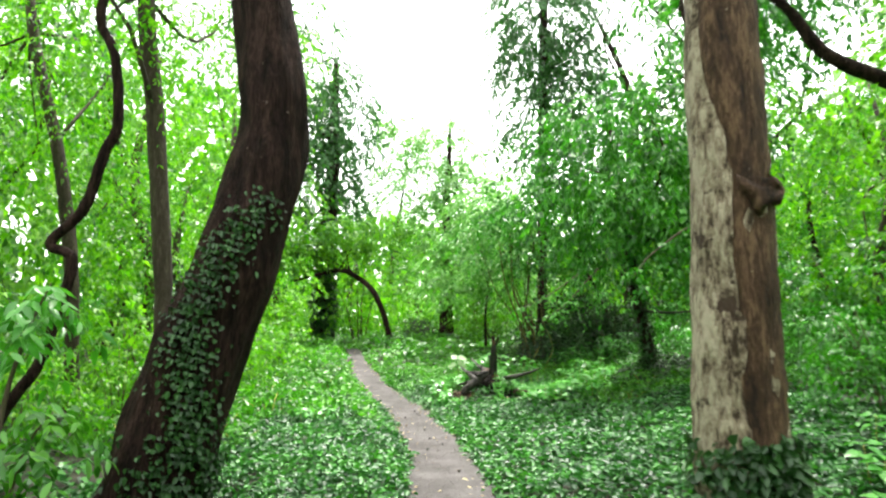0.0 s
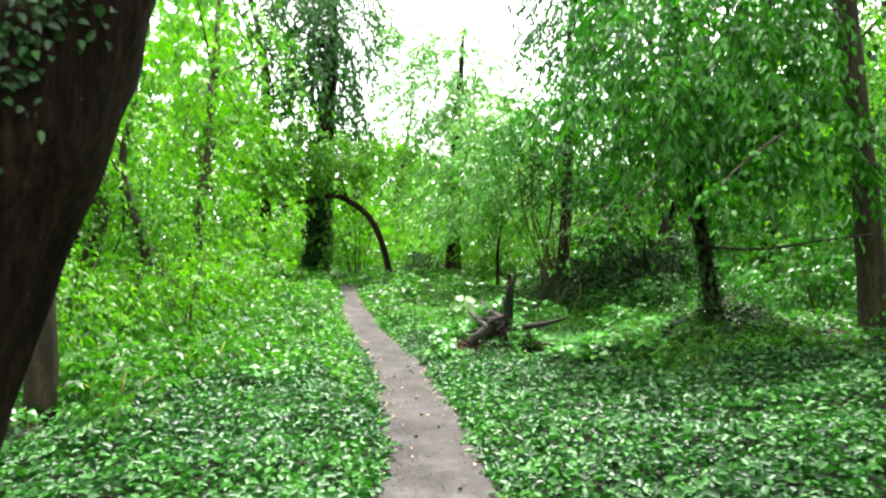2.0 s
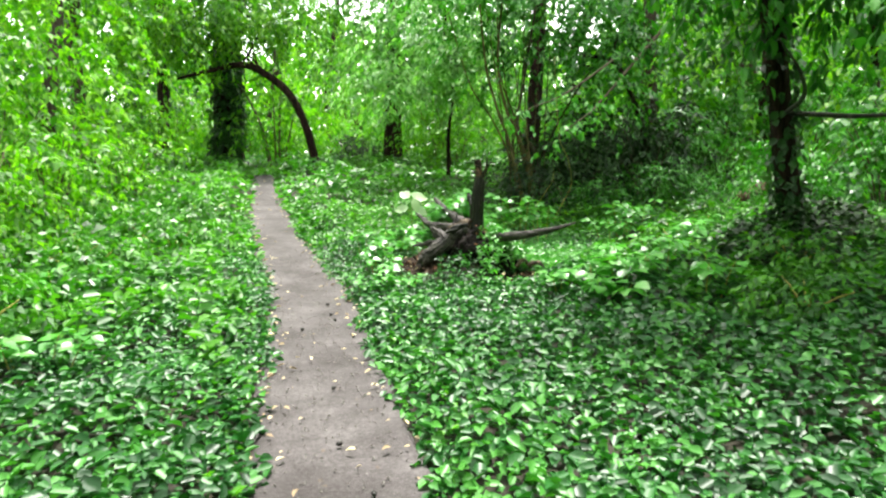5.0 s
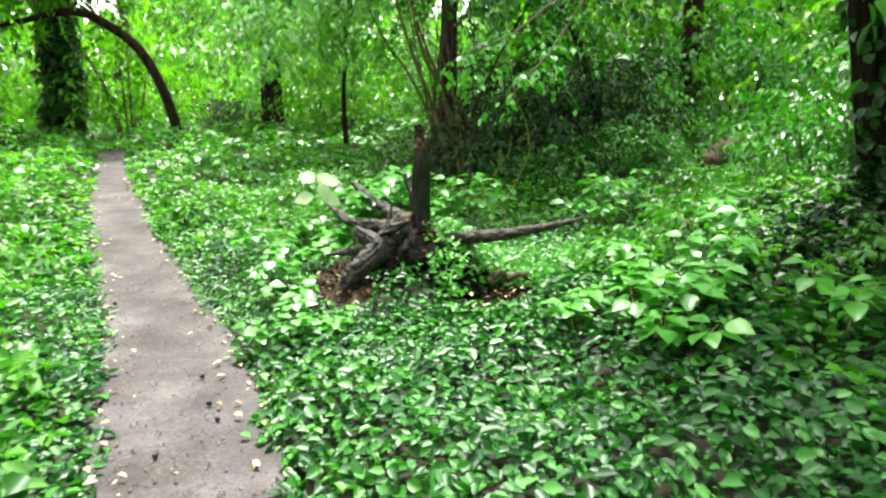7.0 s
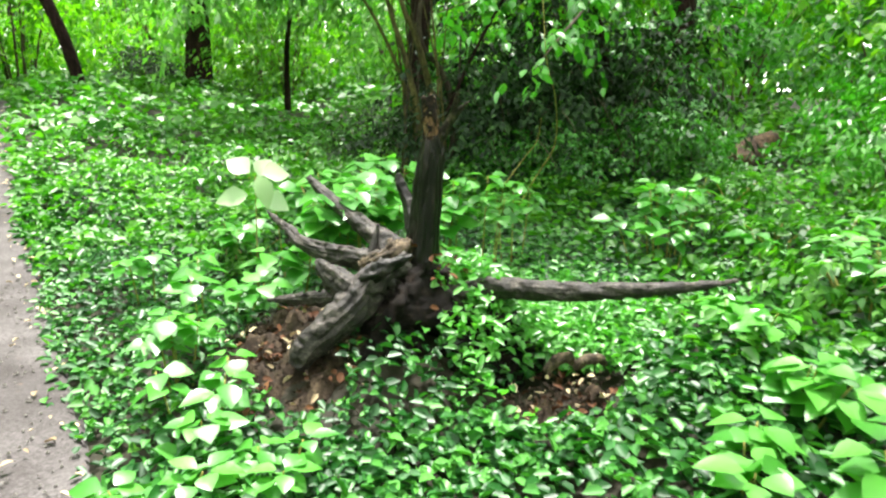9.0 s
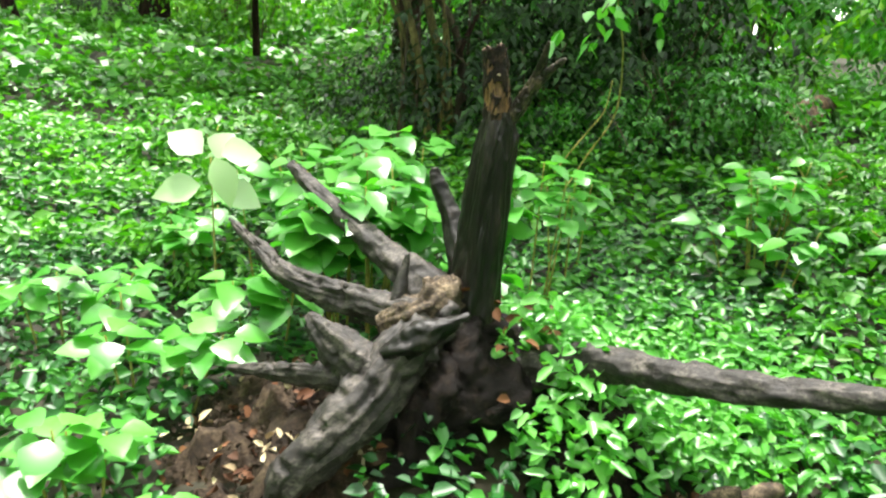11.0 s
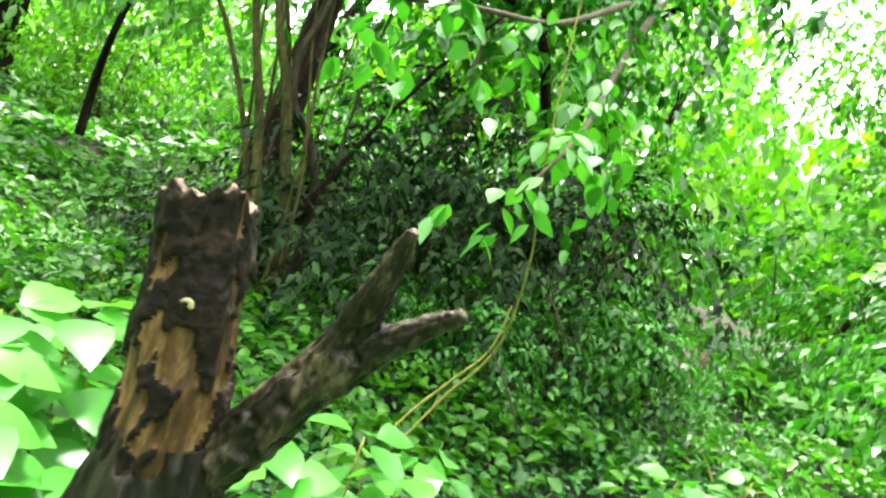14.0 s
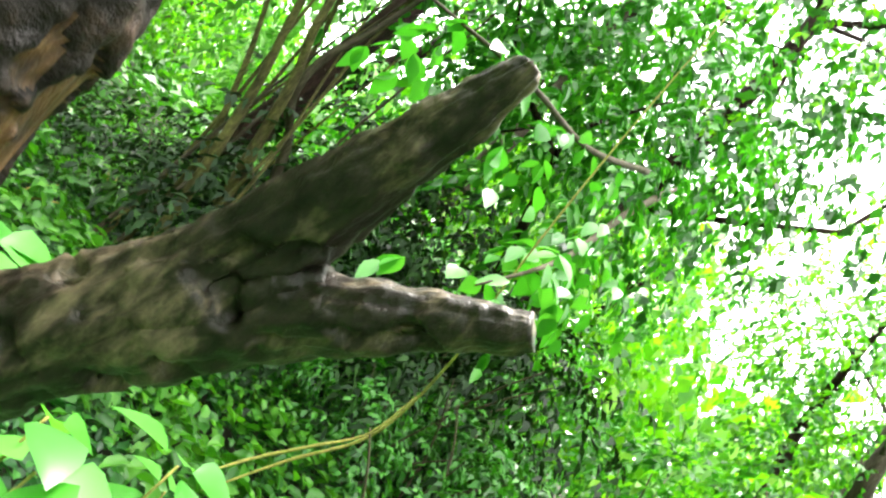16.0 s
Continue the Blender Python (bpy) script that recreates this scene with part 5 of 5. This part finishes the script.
hanging_branch("leafy_sapling", "young sapling with long light-green leaflets", [(-3.3, 5.0, 0.0), (-3.25, 5.0, 0.9), (-3.1, 5.0, 1.5), (-2.9, 4.95, 1.9)], [0.025, 0.02, 0.014, 0.005], 44, 0.15, 169, M_BROAD, M_TWIG, 0.42, 0.55, 0.5, 0.34)
hanging_branch("leafy_sapling", "young sapling with long light-green leaflets", [(-2.9, 4.45, 0.0), (-2.85, 4.45, 0.4), (-2.75, 4.5, 0.8), (-2.6, 4.5, 1.0)], [0.018, 0.014, 0.01, 0.004], 56, 0.13, 172, M_WEED, M_TWIG, 0.42, 0.3, 0.4, 0.36)
hanging_branch("leafy_branch", "low branch with round bright-green leaves", [(4.6, 11.0, 3.3), (3.8, 10.4, 2.9), (3.2, 10.0, 2.5), (2.9, 9.8, 2.2)], [0.03, 0.02, 0.012, 0.004], 36, 0.1, 170, M_MID, M_TWIG, 0.35, 0.2, 1.0)


def fallen_log(pts, rad, seed, label):
    v, f = tube(pts, rad, 14, 30, 0.14, 4.0, 5, 0.05, seed=seed)
    return tagged(mesh_object("fallen_log", v, f, M_BARK_STRIP), label, "log")


fallen_log([(5.7, 16.6, 0.62), (6.18, 16.95, 0.7), (6.8, 17.3, 0.8), (7.5, 17.7, 0.82)], [0.13, 0.17, 0.17, 0.12], 181, "short decayed brown log on the bank")
fallen_log([(4.3, 12.0, 0.62), (5.0, 12.1, 0.52), (5.8, 12.3, 0.5)], [0.1, 0.12, 0.07], 182, "dark decayed log beside the weeping tree")


# ---- litter on the path ----
def path_litter():
    r = np.random.default_rng(190)
    n = 420
    y = r.uniform(3, 24, n)
    u = r.uniform(-1, 1, n)
    u = np.sign(u) * np.abs(u) ** 0.35
    x = path_x(y) + u * 0.4
    z = 0.85 * smooth01((y - 14) / 13) + 0.018 + r.uniform(0, 0.012, n)
    a = r.uniform(0, 6.283, n)
    ax = np.stack([np.cos(a), np.sin(a), r.normal(0, 0.12, n)], 1)
    nm = np.stack([r.normal(0, 0.2, n), r.normal(0, 0.2, n), np.ones(n)], 1)
    s = 0.05 * r.uniform(0.4, 1.3, n)
    tagged(leaves_object("leaf_litter", np.stack([x, y, z], 1), ax, nm, s, s * 0.5, M_DEADLEAF, None, True), "pale dry fallen leaves scattered on the path", "leaf litter", kind="stuff")
    n = 26
    x = 1.25 + r.normal(0, 0.12, n)
    yy = 13.6 + r.normal(0, 0.1, n)
    a = r.uniform(0, 6.283, n)
    tagged(leaves_object("rust_leaves", np.stack([x, yy, ground_z(x, yy) + r.uniform(0.2, 0.36, n)], 1), np.stack([np.cos(a), np.sin(a), r.normal(0, 0.5, n)], 1), np.stack([r.normal(0, 0.5, n), r.normal(-0.5, 0.4, n), np.ones(n)], 1), 0.055 * r.uniform(0.6, 1.2, n), 0.03, M_RUST, None, True), "rust-brown dead leaves caught by the stump", "leaf litter", kind="stuff")


path_litter()


def gravel():
    """Small stones trodden into the path."""
    r = np.random.default_rng(195)
    n = 1600
    y = r.uniform(4, 16, n)
    x = path_x(y) + r.uniform(-0.37, 0.37, n)
    z = 0.85 * smooth01((y - 14) / 13) + 0.0
    s = 0.006 * r.uniform(0.5, 1.7, (n, 1))
    c = np.stack([x, y, z], 1)
    a = r.uniform(0, 6.283, (n, 1))
    e1, e2 = np.hstack([np.cos(a), np.sin(a), 0 * a]), np.hstack([-np.sin(a), np.cos(a), 0 * a])
    up = np.array([0, 0, 1.0])
    v = np.stack([c + e1 * s * 1.3, c + e2 * s, c - e1 * s * 1.2, c - e2 * s * 0.9, c + up * s + e1 * s * 0.3, c + up * s * 0.9 - e1 * s * 0.4], 1).reshape(-1, 3)
    q = np.array([[0, 1, 4, 4], [1, 5, 4, 4], [1, 2, 5, 5], [2, 3, 5, 5], [3, 4, 5, 5], [3, 0, 4, 4]])[:, :3]
    f = (np.arange(n)[:, None, None] * 6 + q[None]).reshape(-1, 3).tolist()
    tagged(mesh_object("path_gravel", v + np.array([0, 0, 0.004]), f, M_STONE, None, False), "small grey stones pressed into the path", "gravel", kind="stuff")


gravel()


def cone(x, y, seed):
    bm = bmesh.new()
    bmesh.ops.create_icosphere(bm, subdivisions=2, radius=0.0125)
    for v in bm.verts:
        v.co *= 1 + 0.35 * noise.noise(v.co * 160 + Vector((seed, 0, 0)))
        v.co.x *= 1.3
    me = bpy.data.meshes.new("seed_cone")
    bm.to_mesh(me)
    bm.free()
    me.materials.append(M_CHAR)
    ob = new("seed_cone", me)
    ob.location = (x, y, 0.85 * float(smooth01((y - 14) / 13)) + 0.012)
    ob.rotation_euler = (0, 0, seed)
    return tagged(ob, "small dark seed cone lying on the path", "cone", "cones on the path")


for k, (x, y) in enumerate([(-0.407, 12.5), (-0.538, 11.6), (-0.14, 8.56), (-0.3, 11.9), (-0.12, 9.4), (0.05, 8.9), (0.2, 7.2), (-0.35, 12.1), (-0.2, 10.2)]):
    cone(x, y, k * 1.7)
